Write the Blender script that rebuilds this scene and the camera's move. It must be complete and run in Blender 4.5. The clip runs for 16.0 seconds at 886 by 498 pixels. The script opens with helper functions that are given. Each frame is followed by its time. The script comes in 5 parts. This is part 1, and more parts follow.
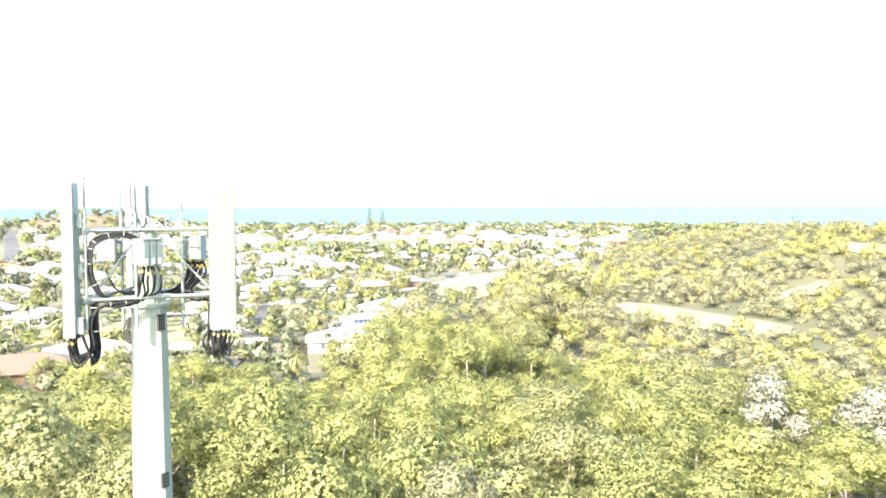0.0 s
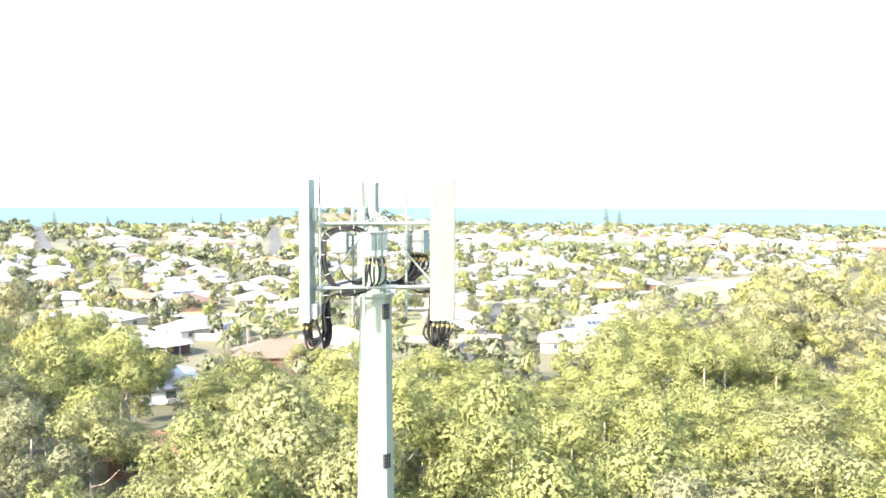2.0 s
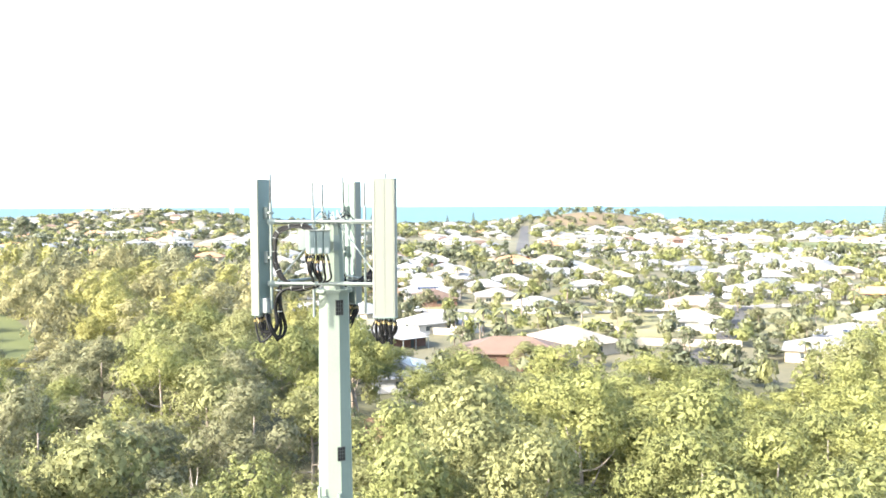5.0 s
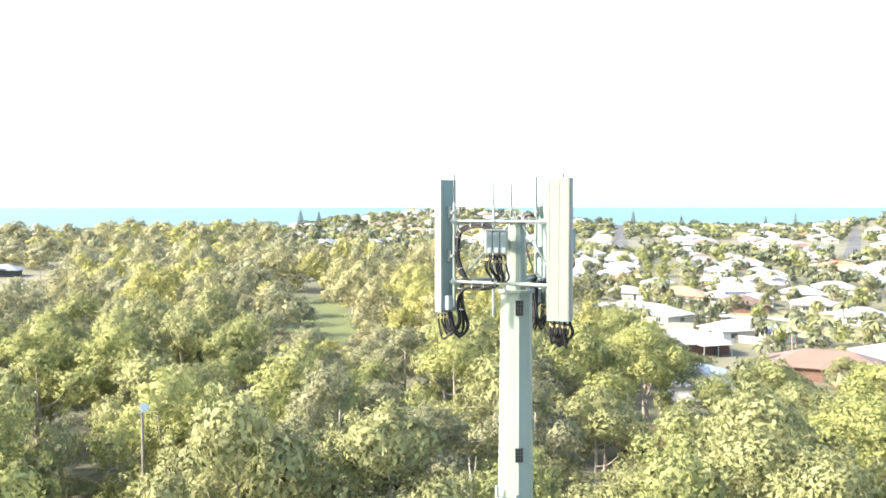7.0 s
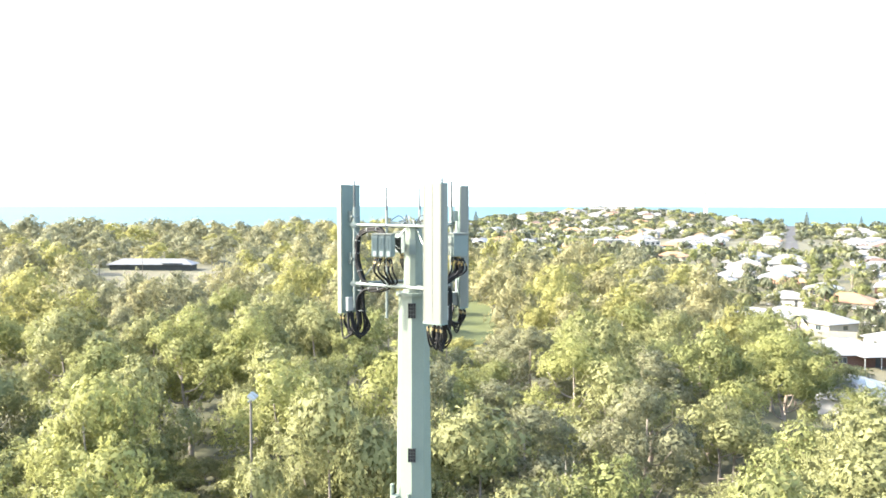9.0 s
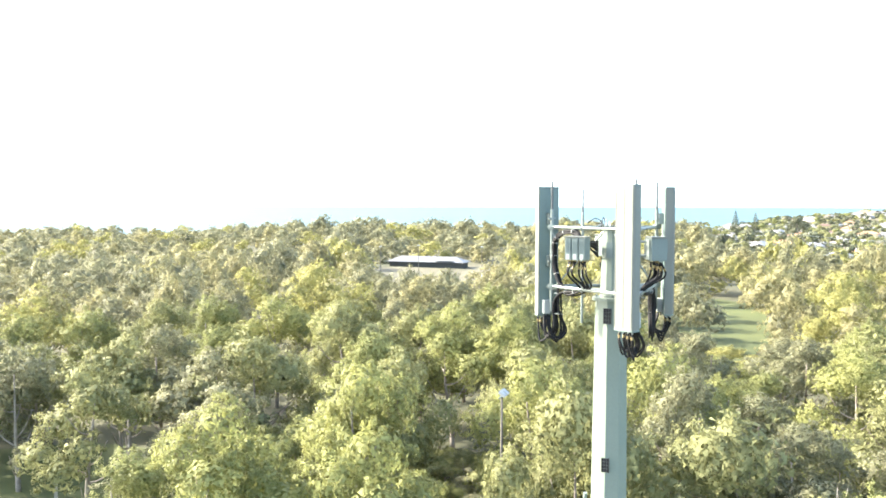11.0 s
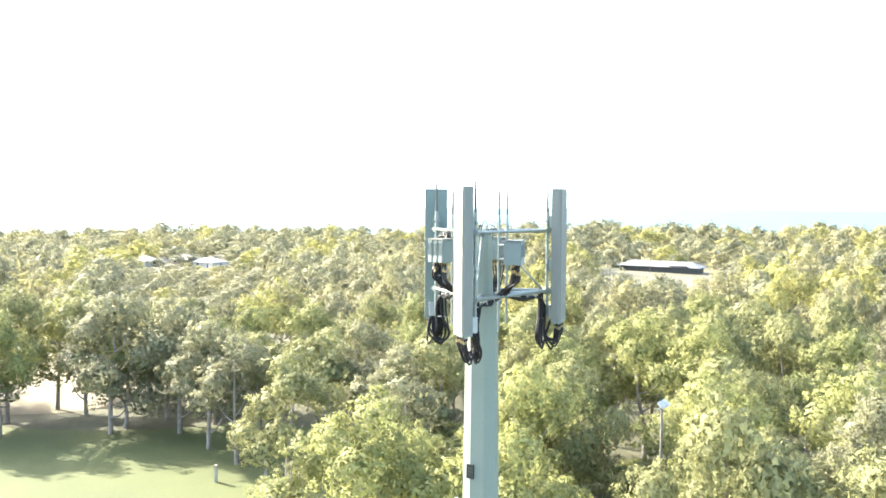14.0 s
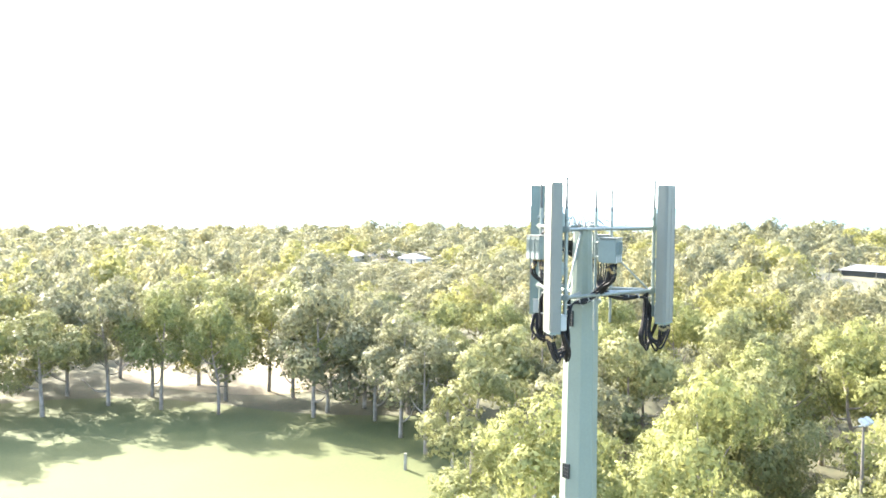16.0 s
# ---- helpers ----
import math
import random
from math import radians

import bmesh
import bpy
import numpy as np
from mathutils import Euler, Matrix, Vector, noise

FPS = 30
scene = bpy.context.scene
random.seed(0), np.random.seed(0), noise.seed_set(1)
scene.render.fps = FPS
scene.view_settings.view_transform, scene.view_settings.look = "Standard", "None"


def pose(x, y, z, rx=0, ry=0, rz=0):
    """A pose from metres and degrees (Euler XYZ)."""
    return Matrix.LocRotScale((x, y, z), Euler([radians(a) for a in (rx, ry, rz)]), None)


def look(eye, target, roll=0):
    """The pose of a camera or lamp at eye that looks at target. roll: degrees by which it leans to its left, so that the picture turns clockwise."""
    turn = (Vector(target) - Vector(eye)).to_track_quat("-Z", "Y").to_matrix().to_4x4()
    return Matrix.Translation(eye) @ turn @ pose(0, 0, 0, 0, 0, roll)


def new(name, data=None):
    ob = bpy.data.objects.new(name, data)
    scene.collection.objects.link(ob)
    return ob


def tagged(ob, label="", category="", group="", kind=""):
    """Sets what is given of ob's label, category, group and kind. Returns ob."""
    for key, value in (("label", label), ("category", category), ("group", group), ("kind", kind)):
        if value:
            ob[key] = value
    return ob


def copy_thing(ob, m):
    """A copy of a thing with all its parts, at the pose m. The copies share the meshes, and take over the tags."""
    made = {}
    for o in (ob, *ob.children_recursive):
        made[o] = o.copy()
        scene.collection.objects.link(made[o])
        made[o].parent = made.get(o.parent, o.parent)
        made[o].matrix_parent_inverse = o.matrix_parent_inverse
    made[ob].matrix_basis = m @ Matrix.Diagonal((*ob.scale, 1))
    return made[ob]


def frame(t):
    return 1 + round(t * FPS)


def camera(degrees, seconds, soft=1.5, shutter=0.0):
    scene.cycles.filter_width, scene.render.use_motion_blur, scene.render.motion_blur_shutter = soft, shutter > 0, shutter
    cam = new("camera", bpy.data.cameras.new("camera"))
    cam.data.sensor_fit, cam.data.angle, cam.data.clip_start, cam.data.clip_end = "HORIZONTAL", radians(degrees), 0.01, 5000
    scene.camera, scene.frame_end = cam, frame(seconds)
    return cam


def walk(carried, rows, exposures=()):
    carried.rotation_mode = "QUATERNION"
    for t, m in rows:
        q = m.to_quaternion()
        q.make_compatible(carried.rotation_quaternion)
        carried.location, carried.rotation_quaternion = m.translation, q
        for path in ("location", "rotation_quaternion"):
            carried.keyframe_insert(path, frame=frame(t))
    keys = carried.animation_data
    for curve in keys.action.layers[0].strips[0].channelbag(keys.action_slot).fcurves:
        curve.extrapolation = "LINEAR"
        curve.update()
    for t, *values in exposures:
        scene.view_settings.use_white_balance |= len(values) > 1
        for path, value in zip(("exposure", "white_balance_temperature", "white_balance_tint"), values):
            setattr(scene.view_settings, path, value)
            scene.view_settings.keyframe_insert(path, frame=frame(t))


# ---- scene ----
# ---------------------------------------------------------------- camera
# seconds, x, y, z, yaw, pitch, roll
PATH = [
    (0.00, 4.30, -14.02, 32.61, -1.97, -3.00, -0.17),
    (0.50, 4.94, -13.99, 32.56, 2.56, -2.98, -0.12),
    (1.00, 4.94, -14.02, 32.54, 7.57, -2.97, 0.00),
    (1.50, 4.76, -14.01, 32.53, 11.69, -2.95, 0.07),
    (2.00, 4.61, -14.01, 32.54, 13.76, -2.96, 0.12),
    (2.50, 4.63, -13.99, 32.51, 15.06, -2.94, 0.18),
    (3.00, 5.09, -13.93, 32.53, 16.35, -2.97, 0.21),
    (3.20, 5.37, -13.85, 32.53, 16.86, -2.97, 0.25),
    (4.25, 7.61, -12.99, 32.52, 25.45, -3.00, 0.00),
    (5.30, 9.72, -11.75, 32.52, 34.05, -3.02, -0.25),
    (5.50, 9.83, -11.67, 32.52, 37.12, -3.02, -0.24),
    (6.00, 10.02, -11.45, 32.53, 44.26, -2.99, -0.16),
    (6.50, 10.43, -10.98, 32.54, 48.78, -3.00, -0.09),
    (7.00, 10.84, -10.46, 32.52, 51.15, -2.99, -0.04),
    (7.50, 11.54, -9.72, 32.50, 51.65, -3.00, -0.03),
    (8.00, 12.53, -8.49, 32.51, 52.32, -3.03, 0.03),
    (8.50, 13.41, -7.19, 32.58, 55.48, -3.02, 0.06),
    (9.00, 13.67, -6.79, 32.61, 61.88, -3.03, 0.08),
    (9.50, 13.59, -6.81, 32.59, 69.56, -3.02, -0.06),
    (10.00, 13.59, -6.95, 32.63, 75.26, -3.03, 0.09),
    (10.20, 13.61, -6.93, 32.64, 76.65, -3.05, 0.16),
    (11.25, 14.14, -4.92, 32.63, 80.67, -2.97, 0.01),
    (12.30, 14.38, -2.91, 32.61, 84.69, -2.90, -0.15),
    (12.50, 14.43, -2.39, 32.63, 85.45, -2.94, 0.04),
    (13.00, 14.49, -1.08, 32.59, 87.53, -2.92, 0.12),
    (13.50, 14.50, 0.01, 32.60, 90.39, -2.93, 0.18),
    (14.00, 14.47, 0.78, 32.65, 96.05, -2.91, 0.31),
    (14.50, 14.46, 0.98, 32.62, 100.94, -2.94, 0.42),
    (15.00, 14.42, 1.60, 32.65, 103.39, -2.99, 0.50),
    (15.50, 14.27, 2.27, 32.66, 105.84, -3.02, 0.51),
    (16.00, 14.23, 2.51, 32.62, 109.60, -3.09, 0.56),

]
cam = camera(54.84, 16.0, soft=1.65)
walk(cam, [(t, pose(x, y, z, 90 + p, 0, yw) @ pose(0, 0, 0, 0, 0, r)) for t, x, y, z, yw, p, r in PATH],
     exposures=[(0, 2.85), (3.2, 2.75), (5.3, 2.6), (8, 2.65), (10.2, 2.7), (12.3, 2.9), (14, 3.0), (16, 3.15)])

# ---------------------------------------------------------------- light
SUN_YAW, SUN_UP = 152.0, 33.0      # counter-clockwise from +y, elevation
world = bpy.data.worlds.new("sky")
scene.world = world
world.use_nodes = True
wn = world.node_tree
sky = wn.nodes.new("ShaderNodeTexSky")
sky.sky_type, sky.sun_disc = "NISHITA", False
sky.sun_elevation, sky.sun_rotation = radians(SUN_UP), radians(-SUN_YAW)
sky.altitude, sky.air_density, sky.dust_density, sky.ozone_density = 30, 1.0, 3.0, 1.0
bg = wn.nodes["Background"]
bg.inputs["Strength"].default_value = 0.15
# keep the pale band of the horizon white: the sky is read a few degrees up at the lowest
tc, sep, mxz, com = (wn.nodes.new("ShaderNode" + k) for k in ("TexCoord", "SeparateXYZ", "Math", "CombineXYZ"))
mxz.operation = "MAXIMUM"
mxz.inputs[1].default_value = 0.11
wn.links.new(tc.outputs["Generated"], sep.inputs[0])
wn.links.new(sep.outputs["X"], com.inputs["X"]); wn.links.new(sep.outputs["Y"], com.inputs["Y"])
wn.links.new(sep.outputs["Z"], mxz.inputs[0]); wn.links.new(mxz.outputs[0], com.inputs["Z"])
wn.links.new(com.outputs[0], sky.inputs[0])
wn.links.new(sky.outputs[0], bg.inputs["Color"])
sun = new("sun", bpy.data.lights.new("sun", "SUN"))
sun.data.energy, sun.data.angle, sun.data.color = 3.35, radians(0.6), (1.0, 0.93, 0.80)
_sd = Vector((-math.sin(radians(SUN_YAW)) * math.cos(radians(SUN_UP)), math.cos(radians(SUN_YAW)) * math.cos(radians(SUN_UP)), math.sin(radians(SUN_UP))))
sun.matrix_world = look(_sd * 200, (0, 0, 0))


# ---------------------------------------------------------------- materials
def surface(name, c1, c2=None, scale=1.0, fine=12.0, rough=0.6, metal=0.0, bump=0.15, per=None, spread=0.2, leaf=0.0, fine_mix=0.35, spec=0.4, relief=0.02):
    """Two noise scales between two colours; per: 'object' or 'island' brightness spread; leaf: share of translucence."""
    m = bpy.data.materials.new(name)
    m.use_nodes = True
    nt = m.node_tree
    n, l = nt.nodes, nt.links
    p = n["Principled BSDF"]
    c2 = c2 or tuple(c * 0.8 for c in c1)
    co = n.new("ShaderNodeTexCoord")
    geo = n.new("ShaderNodeNewGeometry")
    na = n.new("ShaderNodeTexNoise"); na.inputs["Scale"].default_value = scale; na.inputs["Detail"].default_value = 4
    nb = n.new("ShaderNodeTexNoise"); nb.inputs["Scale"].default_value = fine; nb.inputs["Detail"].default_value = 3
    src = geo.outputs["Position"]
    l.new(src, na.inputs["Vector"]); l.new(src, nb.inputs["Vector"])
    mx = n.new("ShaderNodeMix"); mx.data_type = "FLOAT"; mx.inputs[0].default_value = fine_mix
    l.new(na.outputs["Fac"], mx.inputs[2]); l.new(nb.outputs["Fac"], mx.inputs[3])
    # leaf: steeper remap, so the dark mottle also paints shaded gaps between sprays
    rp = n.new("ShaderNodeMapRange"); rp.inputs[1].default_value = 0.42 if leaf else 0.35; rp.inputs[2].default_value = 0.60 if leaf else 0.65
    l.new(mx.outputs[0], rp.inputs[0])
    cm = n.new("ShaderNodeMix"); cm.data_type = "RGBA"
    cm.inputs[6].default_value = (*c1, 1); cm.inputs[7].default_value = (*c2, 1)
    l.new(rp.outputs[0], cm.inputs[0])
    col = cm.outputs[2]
    if per:
        hs = n.new("ShaderNodeHueSaturation")
        if per == "object":
            inf = n.new("ShaderNodeObjectInfo"); rnd = inf.outputs["Random"]
        else:
            rnd = geo.outputs["Random Per Island"]
        mr = n.new("ShaderNodeMapRange"); mr.inputs[3].default_value = 1 - spread; mr.inputs[4].default_value = 1 + spread
        l.new(rnd, mr.inputs[0]); l.new(mr.outputs[0], hs.inputs["Value"]); l.new(col, hs.inputs["Color"])
        col = hs.outputs["Color"]
    l.new(col, p.inputs["Base Color"])
    p.inputs["Roughness"].default_value, p.inputs["Metallic"].default_value = rough, metal
    p.inputs["Specular IOR Level"].default_value = spec
    if bump:
        b = n.new("ShaderNodeBump"); b.inputs["Strength"].default_value = bump; b.inputs["Distance"].default_value = relief
        l.new(nb.outputs["Fac"], b.inputs["Height"]); l.new(b.outputs[0], p.inputs["Normal"])
    if leaf:
        tr = n.new("ShaderNodeBsdfTranslucent"); ms = n.new("ShaderNodeMixShader"); ms.inputs[0].default_value = leaf
        l.new(col, tr.inputs["Color"]); l.new(p.outputs[0], ms.inputs[1]); l.new(tr.outputs[0], ms.inputs[2])
        l.new(ms.outputs[0], n["Material Output"].inputs["Surface"])
    return m


M_PAINT = surface("pale_green_paint", (0.175, 0.210, 0.172), (0.152, 0.185, 0.152), 0.8, 25, 0.45, 0, 0.03)
M_PANEL = surface("antenna_cover", (0.155, 0.165, 0.140), (0.138, 0.148, 0.127), 1.2, 30, 0.5, 0, 0.02)
M_BACK = surface("antenna_back", (0.138, 0.185, 0.165), (0.120, 0.162, 0.147), 1.5, 30, 0.5, 0, 0.02)
M_GALV = surface("galvanised_steel", (0.22, 0.25, 0.232), (0.17, 0.20, 0.185), 6, 60, 0.42, 0.5, 0.04)
M_SPIKE = surface("weathered_steel_rod", (0.075, 0.082, 0.08), (0.055, 0.06, 0.058), 6, 60, 0.6, 0, 0.04)
M_RADIO = surface("radio_casing", (0.16, 0.20, 0.185), (0.135, 0.17, 0.16), 3, 40, 0.5, 0, 0.03)
M_LABEL = surface("pale_label", (0.34, 0.36, 0.34), (0.29, 0.31, 0.295), 8, 60, 0.5, 0, 0.0)
M_CABLE = surface("black_cable", (0.008, 0.0085, 0.009), (0.018, 0.018, 0.019), 4, 60, 0.6, 0, 0.05, spec=0.2)
M_TAPE = surface("yellow_tape", (0.21, 0.16, 0.06), (0.17, 0.13, 0.05), 10, 60, 0.5, 0, 0.0)
M_DARK = surface("dark_grille", (0.035, 0.04, 0.04), (0.06, 0.065, 0.06), 8, 60, 0.6, 0, 0.05)
M_BARK = surface("pale_bark", (0.28, 0.24, 0.195), (0.15, 0.115, 0.09), 1.5, 9, 0.85, 0, 0.5)
M_BARKW = surface("white_paperbark", (0.31, 0.28, 0.24), (0.17, 0.14, 0.115), 1.2, 8, 0.85, 0, 0.5)
M_TWIG = surface("grey_timber", (0.17, 0.155, 0.13), (0.11, 0.10, 0.085), 2, 10, 0.85, 0, 0.3)
# second colour: leaf tone variation, plus shade of leaf gaps put into the colour
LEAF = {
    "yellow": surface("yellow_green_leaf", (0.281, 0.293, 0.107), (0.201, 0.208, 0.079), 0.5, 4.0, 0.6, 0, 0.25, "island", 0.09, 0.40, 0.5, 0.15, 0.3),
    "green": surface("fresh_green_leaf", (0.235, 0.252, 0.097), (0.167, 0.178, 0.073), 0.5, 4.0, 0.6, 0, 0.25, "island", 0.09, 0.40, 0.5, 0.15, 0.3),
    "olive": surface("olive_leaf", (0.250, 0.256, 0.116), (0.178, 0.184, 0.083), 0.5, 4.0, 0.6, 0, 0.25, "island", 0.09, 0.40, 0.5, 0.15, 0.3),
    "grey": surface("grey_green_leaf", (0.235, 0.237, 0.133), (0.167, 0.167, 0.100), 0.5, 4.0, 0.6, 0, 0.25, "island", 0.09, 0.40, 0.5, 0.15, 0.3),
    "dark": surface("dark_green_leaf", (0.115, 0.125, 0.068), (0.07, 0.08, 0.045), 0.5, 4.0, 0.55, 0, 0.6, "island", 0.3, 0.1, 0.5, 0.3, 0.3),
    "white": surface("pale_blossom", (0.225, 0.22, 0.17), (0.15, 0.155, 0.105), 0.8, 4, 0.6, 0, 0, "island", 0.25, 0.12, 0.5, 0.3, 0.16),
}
# darker second colour here too colours in the shaded gaps of the canopy
M_WOODS = {
    "yellow": surface("yellow_green_wood", (0.303, 0.294, 0.107), (0.216, 0.210, 0.078), 0.16, 2.0, 0.6, 0, 0.2, "island", 0.09, 0.44, 0.5, 0.15, 0.5),
    "olive": surface("olive_wood", (0.285, 0.268, 0.136), (0.200, 0.190, 0.101), 0.16, 2.0, 0.6, 0, 0.2, "island", 0.09, 0.44, 0.5, 0.15, 0.5),
    "grey": surface("grey_green_wood", (0.230, 0.230, 0.134), (0.164, 0.164, 0.100), 0.16, 2.0, 0.6, 0, 0.2, "island", 0.09, 0.44, 0.5, 0.15, 0.5),
}
M_GROUND = surface("dry_bush_ground", (0.085, 0.078, 0.042), (0.05, 0.056, 0.028), 0.035, 0.8, 0.9, 0, 0.3)
M_TOWN = surface("dry_suburban_ground", (0.120, 0.108, 0.066), (0.070, 0.070, 0.038), 0.05, 0.9, 0.9, 0, 0.3)
M_HEATH = surface("brown_heath", (0.125, 0.095, 0.055), (0.075, 0.062, 0.036), 0.03, 0.5, 0.9, 0, 0.4)
M_LAWN = surface("mown_lawn", (0.078, 0.090, 0.026), (0.054, 0.068, 0.020), 0.07, 2.5, 0.9, 0, 0.4)
M_DRY = surface("dry_pale_lawn", (0.20, 0.182, 0.095), (0.12, 0.12, 0.056), 0.06, 1.8, 0.9, 0, 0.4)
M_SAND = surface("pale_sand", (0.20, 0.165, 0.11), (0.115, 0.105, 0.058), 0.10, 1.2, 0.9, 0, 0.3)
M_ROAD = surface("worn_asphalt", (0.066, 0.063, 0.059), (0.045, 0.043, 0.040), 0.15, 3, 0.85, 0, 0.2)
M_PATH = surface("pale_concrete", (0.25, 0.238, 0.215), (0.20, 0.19, 0.172), 0.3, 4, 0.85, 0, 0.2)
M_SEA = surface("sea_water", (0.056, 0.116, 0.136), (0.048, 0.104, 0.126), 0.004, 0.05, 0.45, 0, 0.0, spec=0.12)
ROOFS = {
    "white": surface("white_steel_roof", (0.235, 0.233, 0.224), (0.18, 0.178, 0.172), 0.25, 6, 0.45, 0, 0.1, "object", 0.08),
    "cream": surface("cream_steel_roof", (0.23, 0.203, 0.163), (0.18, 0.16, 0.13), 0.25, 6, 0.5, 0, 0.1, "object", 0.12),
    "grey": surface("light_grey_roof", (0.165, 0.168, 0.168), (0.125, 0.13, 0.13), 0.25, 6, 0.5, 0, 0.1, "object", 0.15),
    "terracotta": surface("brown_tile_roof", (0.118, 0.080, 0.060), (0.092, 0.062, 0.047), 0.4, 5, 0.75, 0, 0.4, "object", 0.15),
    "tan": surface("orange_tile_roof", (0.33, 0.185, 0.10), (0.26, 0.145, 0.08), 0.4, 5, 0.75, 0, 0.4, "object", 0.15),
    "dark": surface("slate_grey_roof", (0.14, 0.15, 0.16), (0.10, 0.11, 0.12), 0.3, 6, 0.5, 0, 0.1, "object", 0.2),
}
WALLS = {
    "cream": surface("cream_render", (0.42, 0.37, 0.29), (0.36, 0.32, 0.25), 0.6, 8, 0.8, 0, 0.15, "object", 0.12),
    "white": surface("white_weatherboard", (0.48, 0.47, 0.44), (0.42, 0.41, 0.385), 0.6, 8, 0.7, 0, 0.1, "object", 0.08),
    "brick": surface("red_brown_brick", (0.15, 0.085, 0.06), (0.11, 0.065, 0.048), 1.5, 14, 0.85, 0, 0.3, "object", 0.2),
}
M_GLASS = surface("window_glass", (0.03, 0.04, 0.045), (0.05, 0.06, 0.065), 0.4, 3, 0.08, 0, 0.0, spec=0.8)
M_SOLAR = surface("solar_cells", (0.02, 0.03, 0.06), (0.03, 0.04, 0.07), 0.8, 8, 0.15, 0, 0.0, spec=0.7)
M_FENCE = surface("weathered_fence", (0.40, 0.37, 0.30), (0.28, 0.26, 0.21), 0.8, 6, 0.8, 0, 0.2)
M_CAR = {k: surface(k + "_car_paint", c, tuple(v * 0.9 for v in c), 1, 20, 0.25, 0.1, 0.0) for k, c in
         {"white": (0.75, 0.75, 0.74), "silver": (0.42, 0.43, 0.44), "dark": (0.04, 0.045, 0.055), "red": (0.35, 0.03, 0.03)}.items()}
M_RUBBER = surface("black_rubber", (0.015, 0.015, 0.016), (0.03, 0.03, 0.03), 5, 40, 0.8, 0, 0.1)


# ---------------------------------------------------------------- builders
def part(name, bm, material, parent=None, label="", smooth=False):
    me = bpy.data.meshes.new(name)
    bm.normal_update()
    bm.to_mesh(me)
    bm.free()
    me.materials.append(material)
    if smooth:
        me.polygons.foreach_set("use_smooth", [True] * len(me.polygons))
    ob = new(name, me)
    if parent:
        ob.parent = parent
    return tagged(ob, label)


def part_np(name, verts, faces, material, parent=None, label="", normals=None):
    me = bpy.data.meshes.new(name)
    verts, faces = np.asarray(verts, np.float32), np.asarray(faces, np.int32)
    k = faces.shape[1]
    me.vertices.add(len(verts)); me.vertices.foreach_set("co", verts.ravel())
    me.loops.add(faces.size); me.loops.foreach_set("vertex_index", faces.ravel())
    me.polygons.add(len(faces)); me.polygons.foreach_set("loop_start", np.arange(len(faces), dtype=np.int32) * k)
    me.update(calc_edges=True)
    if normals is not None:
        me.polygons.foreach_set("use_smooth", np.ones(len(faces), bool))
        me.normals_split_custom_set_from_vertices(np.asarray(normals, np.float32))
    me.materials.append(material)
    ob = new(name, me)
    if parent:
        ob.parent = parent
    return tagged(ob, label)


def thing(name, label, category, m=None, group="", kind=""):
    ob = new(name)
    ob.empty_display_size = 0.2
    if m is not None:
        ob.matrix_basis = m
    return tagged(ob, label, category, group, kind)


def box(bm, c, s, rz=0.0, bevel=0.0):
    r = bmesh.ops.create_cube(bm, size=1.0, matrix=Matrix.Translation(c) @ Matrix.Rotation(radians(rz), 4, "Z") @ Matrix.Diagonal((*s, 1)))
    if bevel:
        es = list({e for v in r["verts"] for e in v.link_edges})
        bmesh.ops.bevel(bm, geom=es, offset=bevel, segments=2, affect="EDGES")
    return bm


def rod(bm, a, b, r0, r1=None, n=10):
    a, b = Vector(a), Vector(b)
    d = b - a
    m = Matrix.Translation((a + b) / 2) @ d.to_track_quat("Z", "Y").to_matrix().to_4x4()
    bmesh.ops.create_cone(bm, cap_ends=True, segments=n, radius1=r0, radius2=r0 if r1 is None else r1, depth=d.length, matrix=m)
    return bm


def spline(pts, per=6):
    pts = [Vector(p) for p in pts]
    ext = [pts[0] * 2 - pts[1]] + pts + [pts[-1] * 2 - pts[-2]]
    out = []
    for i in range(1, len(ext) - 2):
        p0, p1, p2, p3 = ext[i - 1:i + 3]
        for k in range(per):
            t = k / per
            out.append(0.5 * (2 * p1 + (p2 - p0) * t + (2 * p0 - 5 * p1 + 4 * p2 - p3) * t * t + (3 * p1 - p0 - 3 * p2 + p3) * t ** 3))
    return out + [pts[-1]]


def hose(bm, pts, r, n=6, radii=None):
    """A round tube along points."""
    rings = []
    up = Vector((0.31, 0.17, 0.94))
    for i, p in enumerate(pts):
        d = (pts[min(i + 1, len(pts) - 1)] - pts[max(i - 1, 0)]).normalized()
        a = d.cross(up)
        a = a.normalized() if a.length > 1e-4 else Vector((1, 0, 0))
        b = d.cross(a)
        rr = radii[i] if radii else r
        rings.append([bm.verts.new(p + (a * math.cos(q) + b * math.sin(q)) * rr) for q in (2 * math.pi * k / n for k in range(n))])
    for s, t in zip(rings, rings[1:]):
        for k in range(n):
            bm.faces.new((s[k], s[(k + 1) % n], t[(k + 1) % n], t[k]))
    bm.faces.new(rings[0][::-1]); bm.faces.new(rings[-1])
    return bm


def polar(yaw, r):
    """Plan point at a yaw (degrees, counter-clockwise from +y) and a distance."""
    return -r * math.sin(radians(yaw)), r * math.cos(radians(yaw))


# ---------------------------------------------------------------- land
def step(a, b, x):
    t = np.clip((x - a) / (b - a), 0, 1)
    return t * t * (3 - 2 * t)


